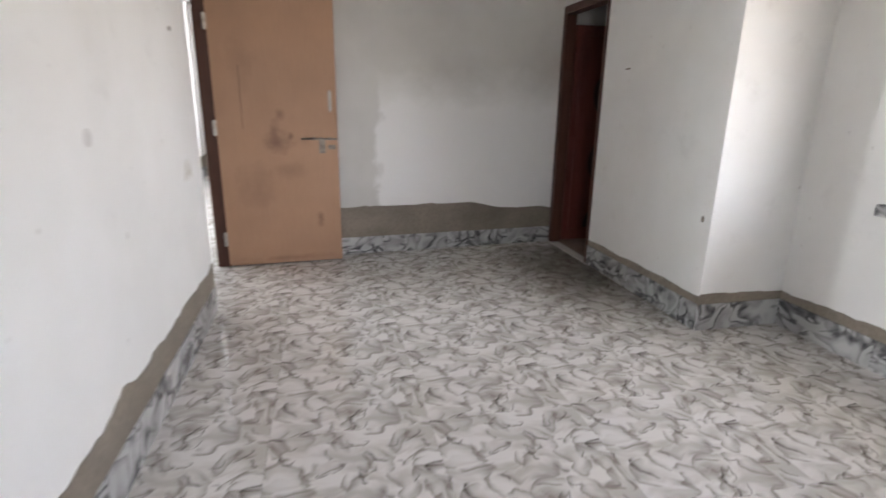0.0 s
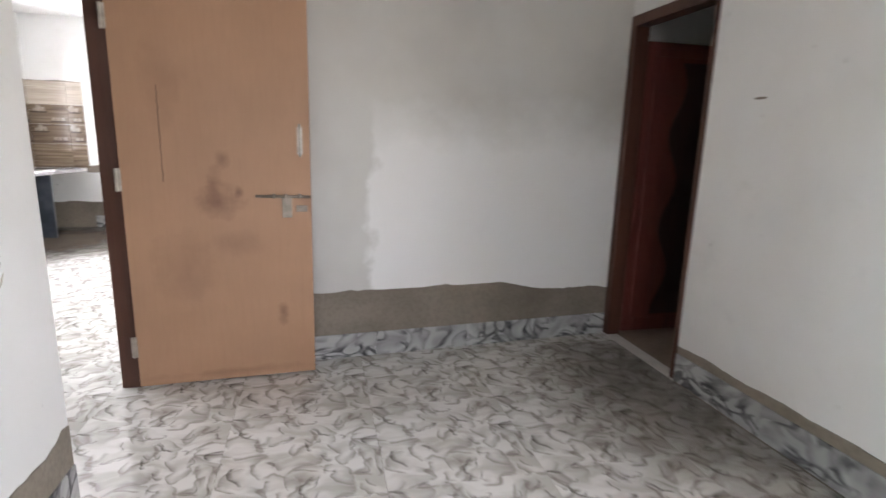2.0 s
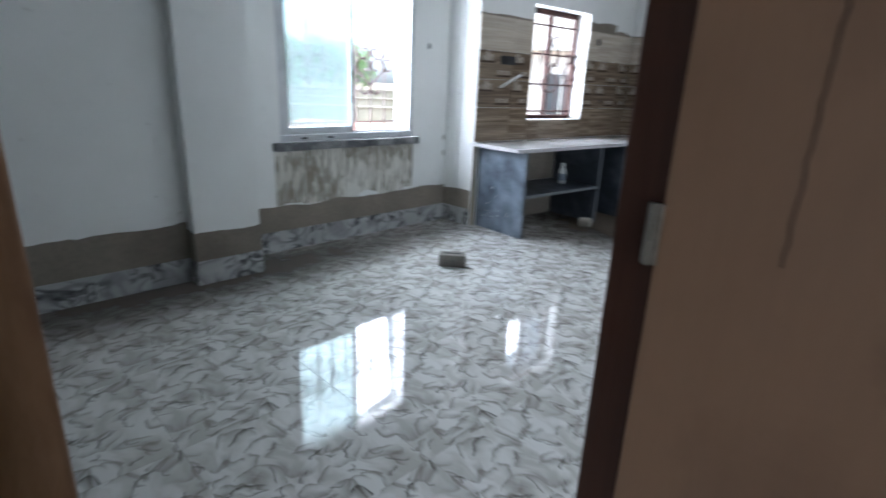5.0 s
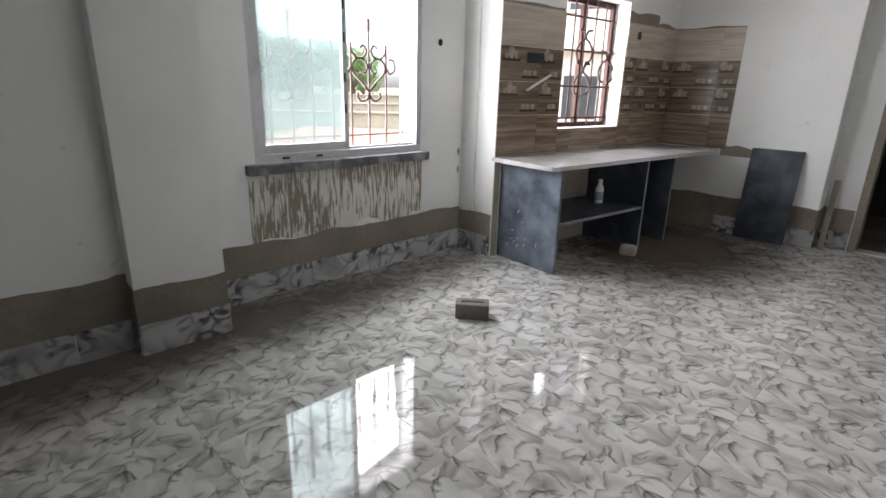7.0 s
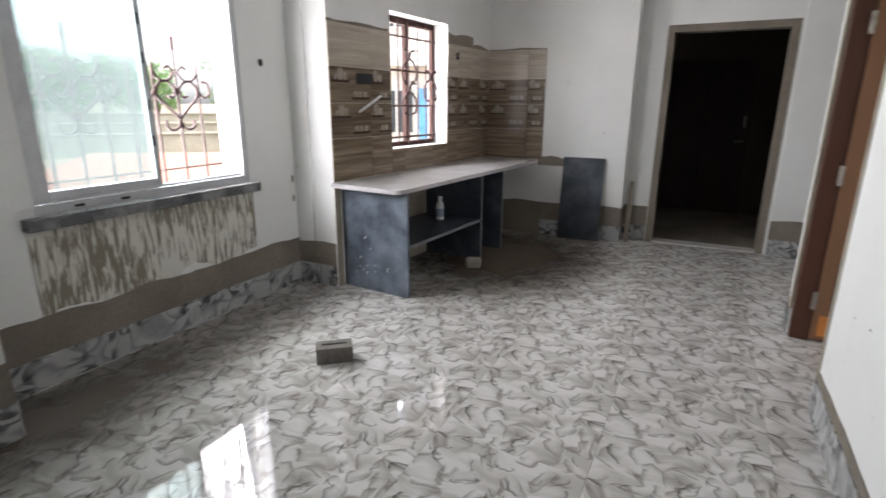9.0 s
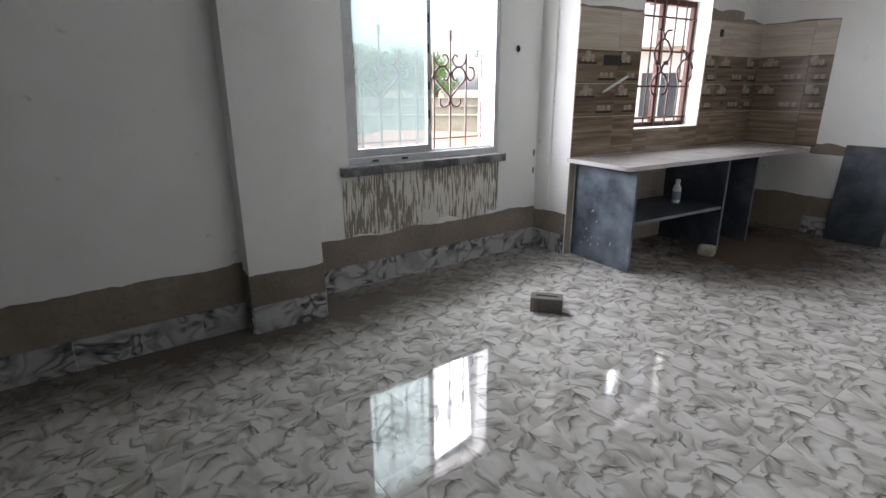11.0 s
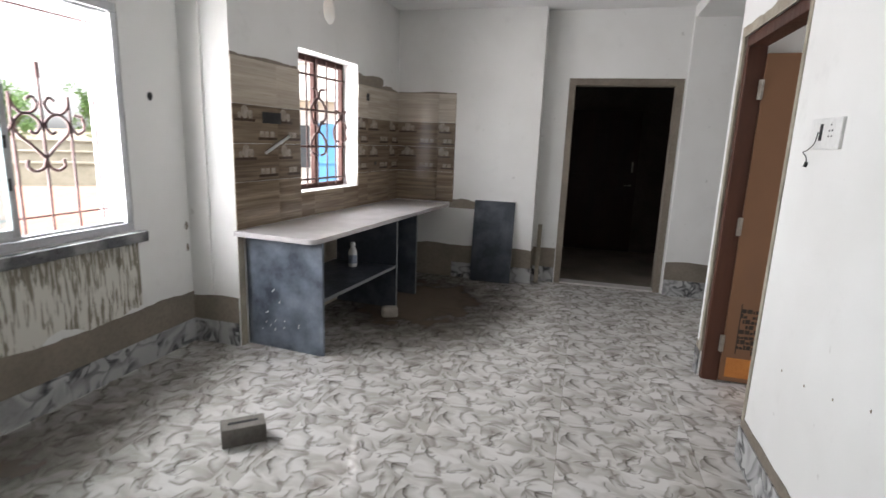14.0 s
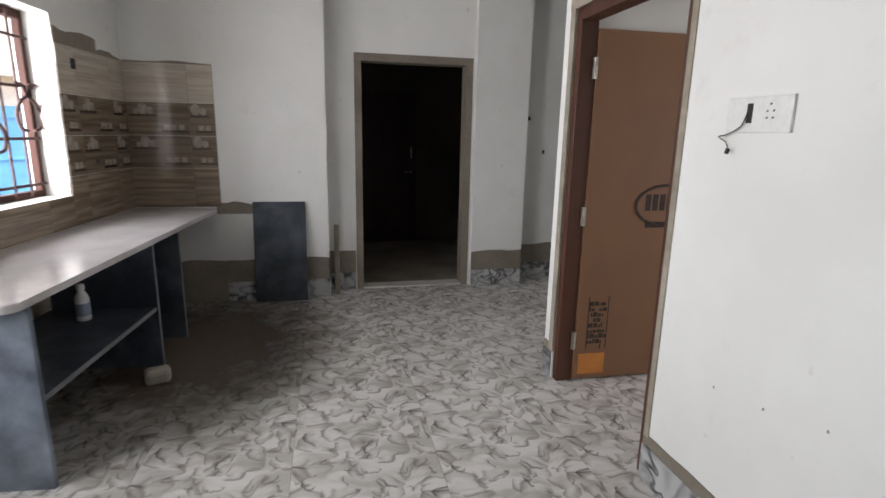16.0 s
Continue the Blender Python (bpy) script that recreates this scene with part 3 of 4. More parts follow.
def cement_band(name, p, q, z0, z1, amp, seed, material=CEMENT, drop=(9.0, 9.5, 0.0)):
    """Raw cement along a wall foot; drop: from, to, by how much its top sinks."""
    bm = bmesh.new()
    a, b, by = drop
    line = [(x, z if k < 2 else z - by * (lambda u: u * u * (3 - 2 * u))(min(1, max(0, (x - a) / (b - a))))) for k, (x, z) in enumerate(ragged(math.dist(p, q), z0, z1, amp, seed))]
    add_slab(bm, line, 0.008, along(p, q) @ Matrix.Translation((0, -0.005, 0)))
    return structure(name, bm, material, "raw brown cement band above the skirting", "trim")


SKIRT_MESH = {}


def skirting(name, p, q, top=0.165):
    """Marble skirting pieces along the foot of a wall."""
    base = new(name)
    base.matrix_world = along(p, q)
    tagged(base, "swirl marble skirting tiles along the wall foot", "skirting", kind="structure")
    length, s = math.dist(p, q), 0.0
    while s < length - 0.01:
        w = round(min(0.6, length - s), 3)
        if (w, top) not in SKIRT_MESH:
            bm = boxed(0.001, w - 0.002, -0.011, 0.003, 0.0, top)
            SKIRT_MESH[w, top] = mesh_of("skirting_tile", bm, SKIRT_TILE)
        ob = new("skirting_tile", SKIRT_MESH[w, top])
        ob.parent, ob.location = base, (s, 0, 0)
        s += w


RUNS = [("a", (-4.12, 1.5), (-4.12, 5.35), 0.40, 0.02), ("b", (-4.12, 5.35), (-4.0, 5.35), 0.36, 0.01), ("c", (-4.0, 5.35), (-4.0, 5.79), 0.35, 0.012),
        ("d", (-4.0, 5.79), (-4.356, 5.79), 0.34, 0.01), ("e", (-4.356, 5.79), (-4.356, 7.95), 0.36, 0.015), ("f", (-4.356, 7.95), (-3.99, 7.95), 0.34, 0.012),
        ("g", (-3.1, 10.42), (-2.24, 10.42), 0.36, 0.015), ("h", (-2.24, 10.42), (-2.24, 10.6), 0.36, 0.012), ("i", (-2.24, 10.6), (-2.0, 10.6), 0.37, 0.012),
        ("j", (-0.90, 10.53), (-0.39, 10.53), 0.35, 0.012), ("k", (-0.39, 10.75), (1.6, 10.75), 0.36, 0.012), ("l", (-0.93, 7.595), (-0.93, 5.3), 0.215, 0.008),
        ("m", (-0.93, -0.6), (-0.93, 4.185), 0.30, 0.03), ("n", (-0.93, 5.26), (1.92, 5.464), 0.42, 0.02), ("o", (1.92, 4.685), (1.92, 3.33), 0.215, 0.012),
        ("p", (1.92, 3.33), (2.5, 3.33), 0.215, 0.015), ("q", (2.5, 3.33), (2.5, -0.6), 0.225, 0.02), ("r", (-0.93, 8.665), (-0.93, 8.56), 0.215, 0.004)]
for i, (key, p, q, top, amp) in enumerate(RUNS):
    cement_band("trim_cement", p, q, 0.15, top, amp, i * 3.7, CEMENT, (2.0, 2.4, 0.075) if key == "n" else (9.0, 9.5, 0.0))
    skirting("skirting", p, q, 0.15 if key in "n" else 0.165)
cement_band("trim_cement_kitchen", (-3.7, 10.42), (-3.1, 10.42), 0.0, 0.36, 0.03, 55.0)
smear = bmesh.new()
add_slab(smear, ragged(0.34, 0.76, 0.84, 0.03, 60.0), 0.008, along((-3.15, 10.42), (-2.9, 10.42)) @ Matrix.Translation((0, -0.006, 0)))
structure("trim_cement_smear", smear, CEMENT, "cement smear at the end of the worktop", "trim")

drip = bmesh.new()
add_slab(drip, [(x, z) for x, z in ragged(1.40, -0.80, -0.36, 0.05, 21.0)], 0.008, along((-4.356, 6.11), (-4.356, 7.51)) @ Matrix.Translation((0, -0.004, 0)) @ Matrix.Diagonal((1, 1, -1, 1)))
structure("drip_panel", drip, DRIPS, "bare cement panel streaked with white paint runs", "wall panel")
above = bmesh.new()
add_slab(above, ragged(0.50, 1.93, 2.045, 0.02, 31.0), 0.008, KITCHEN @ Matrix.Translation((1.612, -0.005, 0)))
add_slab(above, ragged(0.36, 1.93, 1.97, 0.025, 33.0), 0.0075, KITCHEN @ Matrix.Translation((2.10, -0.0045, 0)))
add_slab(above, ragged(0.64, 1.93, 1.957, 0.008, 37.0), 0.008, along((-3.752, 10.42), (-3.11, 10.42)) @ Matrix.Translation((0, -0.005, 0)))
add_slab(above, ragged(0.70, 1.93, 1.965, 0.012, 35.0), 0.008, KITCHEN @ Matrix.Translation((0.0, -0.005, 0)))
structure("trim_cement_tiles", above, CEMENT, "ragged cement edge above the kitchen tiles", "trim")
edge_strip = bmesh.new()
add_slab(edge_strip, [(0, 0), (0.06, 0), (0.06, 0.80), (0, 0.80)], 0.006, KITCHEN @ Matrix.Translation((0.002, -0.005, 0)))
structure("trim_cement_counter", edge_strip, CEMENT_LIGHT, "bare cement strip beside the counter panel", "trim")
for x0, x1, z0, z1 in ((-1.992, -1.93, 0, 2.125), (-0.98, -0.918, 0, 2.125), (-1.93, -0.98, 2.06, 2.125)):
    structure("doorway_lining", boxed(x0, x1, 10.592, 10.75, z0, z1), CEMENT, "rough cement lining of the dark doorway", "trim")


# Sheets that darken the tiles; kitchen and window ones carry painted shade.
for key, mt, x0, x1, y0, y1 in (("kitchen", DIRT_SHADE_KITCHEN, -3.9, -1.5, 7.9, 10.41), ("window", DIRT_SHADE_WALL, -4.33, -3.2, 1.6, 7.93), ("bedroom", FILM_BED, 0.6, 1.9, 3.0, 5.3)):
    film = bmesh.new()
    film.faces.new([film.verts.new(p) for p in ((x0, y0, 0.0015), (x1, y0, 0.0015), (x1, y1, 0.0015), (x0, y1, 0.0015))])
    structure("floor_film_" + key, film, mt, "brown floor film, by counter and window wall dust with painted shade", "dirt")


# ---- doors ----
def smudged(name, base, dark, spots):
    """Laminate with greasy smudges of their own shape."""
    m, nt, bsdf = blank(name)
    v = coords(nt)
    grain = noise_node(nt, coords(nt, (1, 1, 0.12)), 45, 4, 0.6)
    big = noise_node(nt, v, 1.8, 4)
    c = mix_nodes(nt, ramp_node(nt, big, [(0.35, 0.0), (0.7, 0.7)]), base, tuple(x * 0.8 for x in base))
    c = mix_nodes(nt, ramp_node(nt, grain, [(0.45, 0.0), (0.8, 0.10)]), c, dark)
    wob = noise_node(nt, v, 6.0, 4, 0.6)
    for x, z, rx, rz, strength in spots:
        mp = nt.nodes.new("ShaderNodeMapping")
        mp.vector_type = "TEXTURE"
        mp.inputs["Location"].default_value, mp.inputs["Scale"].default_value = (x, 0, z), (rx * 2, 9, rz * 2)
        tc = nt.nodes.new("ShaderNodeTexCoord")
        nt.links.new(tc.outputs["Object"], mp.inputs[0])
        ln = nt.nodes.new("ShaderNodeVectorMath")
        ln.operation = "LENGTH"
        nt.links.new(mp.outputs[0], ln.inputs[0])
        ad = nt.nodes.new("ShaderNodeMath")
        ad.operation = "MULTIPLY_ADD"
        ad.inputs[1].default_value = 0.9
        nt.links.new(wob, ad.inputs[0])
        nt.links.new(ln.outputs["Value"], ad.inputs[2])
        c = mix_nodes(nt, ramp_node(nt, ad.outputs[0], [(0.42, strength), (0.62, strength * 0.6), (0.85, 0.0)]), c, dark)
    finish(nt, bsdf, c, 0.5, grain, 0.05, 0.003)
    return m


DOOR_PLY = smudged("smudged_brown_ply", (0.40, 0.235, 0.138), (0.17, 0.085, 0.05),
                   [(0.43, 0.97, 0.15, 0.15, 0.85), (0.41, 1.06, 0.06, 0.16, 0.75), (0.46, 1.19, 0.06, 0.07, 0.85), (0.53, 1.02, 0.03, 0.04, 0.9), (0.73, 0.36, 0.05, 0.10, 0.95), (0.26, 0.6, 0.2, 0.3, 0.3), (0.5, 0.75, 0.16, 0.1, 0.35), (0.2, 1.55, 0.12, 0.3, 0.25), (0.45, 0.04, 0.5, 0.04, 0.5)])
DOOR_PLY_B = smudged("brown_ply_worn", (0.235, 0.118, 0.06), (0.19, 0.10, 0.06), [(0.4, 1.3, 0.25, 0.4, 0.3), (0.1, 0.7, 0.1, 0.2, 0.4)])


def door_frame(name, m, width, head, posts, label, near_raw=False, back=0.0):
    """Two posts and a head; local x across the opening, y through the wall."""
    fr = thing(name, m, label, "door frame")
    (a0, a1), (b0, b1), depth = posts
    part("post", boxed(a0, a1, 0, depth, 0, head, 0.004), WOOD_DARK, fr)
    part("post", boxed(b0, b1, back, depth, 0, head, 0.004), RAW_WOOD if near_raw else WOOD_DARK, fr, "unvarnished worn post" if near_raw else "")
    part("head", boxed(min(a0, b0), max(a1, b1), 0.001, depth - 0.001, head, head + 0.065, 0.004), WOOD_DARK, fr)
    return fr


def hinge(leaf, z, x=-0.012):
    h = part("hinge", boxed(x - 0.012, x + 0.016, -0.006, 0.004, z - 0.055, z + 0.055, 0.002), STEEL, leaf, "pale steel butt hinge")
    bm = bmesh.new()
    add_tube(bm, [(x, -0.008, z - 0.055), (x, -0.008, z + 0.055)], 0.006, 8)
    part("hinge_pin", bm, STEEL, h)


def tower_bolt(leaf, x, z0, z1):
    b = part("tower_bolt", boxed(x - 0.014, x + 0.014, -0.004, 0.001, z0, z1, 0.001), STEEL, leaf, "upright steel tower bolt")
    bm = bmesh.new()
    add_tube(bm, [(x, -0.011, z0 - 0.012), (x, -0.011, z1 + 0.015)], 0.006, 8)
    part("bolt_rod", bm, STEEL, b, smooth=True)


def latch(leaf, x0, x1, z):
    lt = part("latch", boxed(x0 + 0.13, x0 + 0.18, -0.006, 0.001, z - 0.115, z - 0.01, 0.002), TARNISHED, leaf, "sliding steel latch with hasp plate")
    bm = bmesh.new()
    add_tube(bm, [(x0, -0.016, z), (x1, -0.016, z - 0.004)], 0.0075, 8)
    part("latch_rod", bm, TARNISHED, lt, smooth=True)
    for x in (x0 + 0.09, x0 + 0.15, x0 + 0.22):
        part("latch_staple", boxed(x - 0.008, x + 0.008, -0.026, 0.001, z - 0.012, z + 0.012, 0.003), TARNISHED, lt)
    part("hasp", boxed(x0 + 0.20, x0 + 0.26, -0.008, 0.001, z - 0.085, z - 0.05, 0.003), TARNISHED, lt)


door_frame("door_frame", pose(-1.05, 4.19, 0, 0, 0, 90) @ pose(0, -0.065, 0), 1.0, 2.05, ((0.93, 1.005), (0.002, 0.058), 0.10), "dark hardwood frame of the bedroom doorway", True, 0.015)
entry = thing("door", pose(-0.992, 5.098, 0.012, 0, 0, 3.2), "open brown plywood door with greasy smudges", "door")
leaf = part("leaf", boxed(0, 0.892, 0, 0.034, 0, 2.03, 0.002), DOOR_PLY, entry)
for z in (1.82, 1.08, 0.22):
    hinge(leaf, z)
tower_bolt(leaf, 0.84, 1.215, 1.355)
latch(leaf, 0.612, 0.885, 1.0)
crack = bmesh.new()
add_tube(crack, [(0.187 + 0.006 * noise.noise((i * 0.7, 2, 0)), 0.0, 1.07 + 0.02 * i) for i in range(24)], 0.003, 6)
part("scratch", crack, STAIN, leaf, "long dark scratch")

door_frame("door_frame", pose(-0.93, 8.55, 0, 0, 0, -90) @ pose(0, 0.01, 0), 0.95, 2.05, ((0.0, 0.055), (0.91, 0.945), 0.10), "dark hardwood frame of the side room door")
side = thing("door", pose(-0.82, 8.485, 0.012, 0, 0, -1.5), "open brown plywood door with stickers near its foot", "door")
leaf_b = part("leaf", boxed(0, 0.86, 0, 0.034, 0, 2.0, 0.002), DOOR_PLY_B, side)
for z in (1.80, 1.0, 0.25):
    hinge(leaf_b, z)
part("sticker", boxed(0.03, 0.20, -0.0015, 0.001, 0.03, 0.16), ORANGE, leaf_b, "orange paper sticker")
stamp = bmesh.new()
rnd_ink = random.Random(5)
for i in range(9):
    x = 0.075
    while x < 0.185:
        w = rnd_ink.uniform(0.008, 0.03)
        if rnd_ink.random() < 0.72:
            add_box(stamp, x, min(x + w, 0.195), -0.001, 0.001, 0.19 + i * 0.034, 0.19 + i * 0.034 + rnd_ink.uniform(0.015, 0.03))
        x += w + 0.004
add_box(stamp, 0.07, 0.076, -0.001, 0.001, 0.19, 0.52)
add_box(stamp, 0.195, 0.201, -0.001, 0.001, 0.19, 0.52)
part("stamp", stamp, INK, leaf_b, "smudged black stamp, not readable")
oval = bmesh.new()
add_tube(oval, [(0.50 + 0.19 * math.cos(a), 0.0, 1.06 + 0.115 * math.sin(a)) for a in (2 * math.pi * k / 28 for k in range(29))], 0.009, 6)
for i in range(6):
    add_box(oval, 0.37 + i * 0.045, 0.405 + i * 0.045, -0.001, 0.001, 1.03, 1.125)
add_box(oval, 0.38, 0.62, -0.001, 0.001, 0.93, 0.965)
part("emblem", oval, INK, leaf_b, "black oval stamped mark")

door_frame("door_frame", pose(1.905, 5.455, 0, 0, 0, -90), 0.78, 2.06, ((0.0, 0.06), (0.74, 0.763), 0.10), "dark red hardwood frame of the bathroom door")
bath = thing("door", pose(2.02, 5.405, 0.02, 0, 0, 0), "open dark mahogany door with a wavy carved panel", "door")
leaf_c = part("leaf", boxed(0, 0.72, 0, 0.035, 0, 1.96, 0.003), MAHOGANY, bath)
wave = [(0.62, 0.12), (0.62, 1.84)] + [(0.26 + 0.05 * math.sin(i * 0.62), 1.84 - i * 0.0614) for i in range(29)]
inlay = bmesh.new()
add_slab(inlay, wave, 0.008, Matrix.Translation((0, -0.005, 0)))
part("carved_panel", inlay, MAHOGANY_DARK, leaf_c, "darker wavy carved panel")
for z0, z1 in ((0.05, 0.10), (1.87, 1.92)):
    part("moulding", boxed(0.08, 0.64, -0.010, 0.001, z0, z1, 0.004), MAHOGANY, leaf_c)
part("moulding", boxed(0.055, 0.085, -0.010, 0.001, 0.101, 1.869, 0.004), MAHOGANY, leaf_c)

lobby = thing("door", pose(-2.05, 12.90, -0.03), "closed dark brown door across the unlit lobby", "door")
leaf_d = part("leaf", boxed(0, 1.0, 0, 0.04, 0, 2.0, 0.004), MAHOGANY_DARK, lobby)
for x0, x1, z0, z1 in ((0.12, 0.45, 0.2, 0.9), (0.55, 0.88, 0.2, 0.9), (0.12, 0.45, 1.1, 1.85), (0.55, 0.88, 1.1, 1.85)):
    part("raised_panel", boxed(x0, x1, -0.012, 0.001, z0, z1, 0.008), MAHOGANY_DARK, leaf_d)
hd = bmesh.new()
add_tube(hd, [(0.93, -0.005, 0.97), (0.93, -0.05, 0.97), (0.84, -0.05, 0.965)], 0.01, 8)
part("handle", hd, STEEL, leaf_d, "steel lever handle", True)
part("bolt", boxed(0.92, 0.94, -0.02, 0.001, 1.15, 1.3, 0.003), STEEL, leaf_d, "steel bolt")


# ---- windows ----
def smooth_line(ctrl, n=8):
    """A smooth line through control points in y and z."""
    c = [Vector(p) for p in ctrl]
    c = [c[0] * 2 - c[1]] + c + [c[-1] * 2 - c[-2]]
    out = []
    for i in range(1, len(c) - 2):
        for k in range(n):
            t = k / n
            out.append(0.5 * ((2 * c[i]) + (c[i + 1] - c[i - 1]) * t + (2 * c[i - 1] - 5 * c[i] + 4 * c[i + 1] - c[i + 2]) * t * t + (3 * c[i] - c[i - 1] - 3 * c[i + 1] + c[i + 2]) * t ** 3))
    return out + [c[-2]]


def scroll(name, parent, ctrl, r, depth, at, flip=1):
    bm = bmesh.new()
    add_tube(bm, [(at + flip * p[0], depth, p[1]) for p in smooth_line([(a, b, 0) for a, b in ctrl])], r, 6)
    part(name, bm, IRON, parent, smooth=True)


W1 = along((-4.356, 6.17), (-4.356, 7.5))
win = tagged(thing("window_1", W1, "silver aluminium sliding window with a frosted sash slid half open", "window"), kind="structure")
for x0, x1, z0, z1 in ((0, 1.33, 0.86, 0.91), (0, 1.33, 2.09, 2.14), (0, 0.045, 0.911, 2.089), (1.285, 1.33, 0.911, 2.089)):
    part("window_frame", boxed(x0 + 0.002, x1 - 0.002, 0.004, 0.085, z0 + 0.001, z1 - 0.001, 0.003), ALU, win)
for z0, z1 in ((0.911, 0.925), (2.075, 2.089)):
    for y in (0.02, 0.05):
        part("track_rail", boxed(0.05, 1.28, y, y + 0.004, z0, z1), ALU, win)
for dy, x0 in ((0.018, 0.047), (0.052, 0.065)):
    sash = part("sash", boxed(x0, x0 + 0.035, dy, dy + 0.025, 0.926, 2.074, 0.002), ALU, win, "frosted sliding sash")
    part("stile", boxed(x0 + 0.61, x0 + 0.645, dy, dy + 0.025, 0.926, 2.074, 0.002), ALU, sash)
    part("rail", boxed(x0 + 0.036, x0 + 0.609, dy, dy + 0.025, 0.926, 0.965, 0.002), ALU, sash)
    part("rail", boxed(x0 + 0.036, x0 + 0.609, dy, dy + 0.025, 2.035, 2.074, 0.002), ALU, sash)
    if x0 < 0.05:
        part("pane", boxed(x0 + 0.036, x0 + 0.609, dy + 0.010, dy + 0.014, 0.966, 2.034), FROST, sash, "frosted greenish glass")
for x in (0.18, 0.42):
    part("film_mark", boxed(x, x + 0.05, 0.0025, 0.005, 0.875, 0.889), BLACK, win, "dark printed tape mark")
for z in (1.15, 1.35, 1.6, 1.8):
    part("film_mark", boxed(0.662, 0.676, 0.0165, 0.019, z, z + 0.06), BLACK, win, "dark printed tape mark")

gr = thing("window_grille", W1 @ Matrix.Translation((0, 0.17, 0)), "dark red iron window grille with heart scrolls", "grille")
BAR = 0.155
for i in range(9):
    x = 0.045 + i * BAR
    bm = bmesh.new()
    tall = 1.76 if i % 4 == 2 or i == 6 else 1.62
    add_tube(bm, [(x, 0, 0.862), (x, 0, tall)], 0.008, 6)
    part("bar", bm, IRON, gr)
    if tall > 1.7:
        sp = bmesh.new()
        add_tube(sp, [(x, 0, 1.70), (x, 0, 1.72), (x, 0, 1.78)], 0.014, 6)
        part("spear", sp, IRON, gr)
for z in (0.985,):
    bm = bmesh.new()
    add_tube(bm, [(0.0, 0.012, z), (1.33, 0.012, z)], 0.006, 6)
    part("cross_bar", bm, IRON, gr)
bm = bmesh.new()
add_tube(bm, [(0.0, 0.012, 2.04), (1.33, 0.012, 2.04)], 0.006, 6)
part("cross_bar", bm, IRON, gr)
for c in (0.045 + 2 * BAR, 0.045 + 6 * BAR):
    for s in (1, -1):
        scroll("scroll", gr, [(0.155, 1.62), (0.145, 1.56), (0.10, 1.52), (0.045, 1.53), (0.02, 1.57), (0.045, 1.605), (0.075, 1.59)], 0.0085, 0, c, s)
        scroll("scroll", gr, [(0.0, 1.29), (0.07, 1.36), (0.135, 1.42), (0.14, 1.48), (0.09, 1.52), (0.035, 1.50), (0.015, 1.46), (0.04, 1.42), (0.07, 1.43)], 0.0085, 0, c, s)
        scroll("scroll", gr, [(0.0, 1.29), (0.02, 1.24), (0.065, 1.225), (0.10, 1.25), (0.095, 1.285)], 0.0085, 0, c, s)
        scroll("scroll", gr, [(0.155, 1.46), (0.19, 1.42), (0.235, 1.45), (0.225, 1.51), (0.18, 1.52)], 0.0085, 0, c, s)
sill = thing("window_sill", W1, "grey veined marble window sill, chipped", "window sill")
for k in range(5):
    part("sill_piece", boxed(-0.07 + k * 0.29, -0.073 + (k + 1) * 0.29, -0.055, 0.0, 0.795 + 0.002 * (k % 2), 0.857, 0.004), SILL_STONE, sill)
part("sill_ledge", boxed(0.001, 1.329, 0.0865, 0.25, 0.8605, 0.875), CEMENT_LIGHT, sill)

W2 = KITCHEN
kw = tagged(thing("window_2", W2, "dark wooden kitchen window frame", "window"), kind="structure")
for x0, x1, z0, z1 in ((0.722, 0.762, 1.022, 2.108), (1.568, 1.602, 1.022, 2.108), (0.763, 1.567, 1.022, 1.06), (0.763, 1.567, 2.058, 2.108), (1.135, 1.175, 1.061, 2.057)):
    part("frame_member", boxed(x0, x1, 0.145, 0.19, z0, z1, 0.004), WOOD_RED, kw)
kg = thing("window_grille", W2 @ Matrix.Translation((0, 0.13, 0)), "rusty iron grille with scrolls in the kitchen window", "grille")
for x in (0.86, 1.0, 1.155, 1.30, 1.44):
    bm = bmesh.new()
    add_tube(bm, [(x, 0, 1.03), (x, 0, 2.10)], 0.0085, 6)
    part("bar", bm, IRON, kg)
for z in (1.10, 1.375, 1.675, 1.955):
    bm = bmesh.new()
    add_tube(bm, [(0.722, 0.009, z), (1.601, 0.009, z)], 0.009, 6)
    part("cross_bar", bm, IRON, kg)
for c, dz in ((1.155, 0.0), (1.155, 0.28), (1.50, 0.12)):
    for s in (1, -1):
        scroll("scroll", kg, [(0.03, 1.30 + dz), (0.09, 1.32 + dz), (0.11, 1.40 + dz), (0.06, 1.47 + dz), (0.01, 1.50 + dz), (0.03, 1.56 + dz), (0.09, 1.57 + dz)], 0.010, -0.012, c, s)

W3 = along((2.5, 2.8), (2.5, 1.3))
bw = tagged(thing("window_3", W3, "grey aluminium bedroom window frame, sash slid open", "window"), kind="structure")
for x0, x1, z0, z1 in ((0, 1.5, 0.85, 0.90), (0, 1.5, 2.07, 2.12), (0, 0.05, 0.901, 2.069), (1.45, 1.5, 0.901, 2.069), (0.72, 0.77, 0.901, 2.069)):
    part("window_frame", boxed(x0 + 0.002, x1 - 0.002, 0.02, 0.10, z0 + 0.001, z1 - 0.001, 0.003), ALU, bw)
bs = thing("window_sill", W3, "grey veined marble window sill", "window sill")
part("sill_piece", boxed(-0.06, 1.56, -0.05, 0.0, 0.79, 0.847, 0.004), SKIRT_TILE, bs)
bg = thing("window_grille", W3 @ Matrix.Translation((0, 0.17, 0)), "dark red iron bars of the bedroom window", "grille")
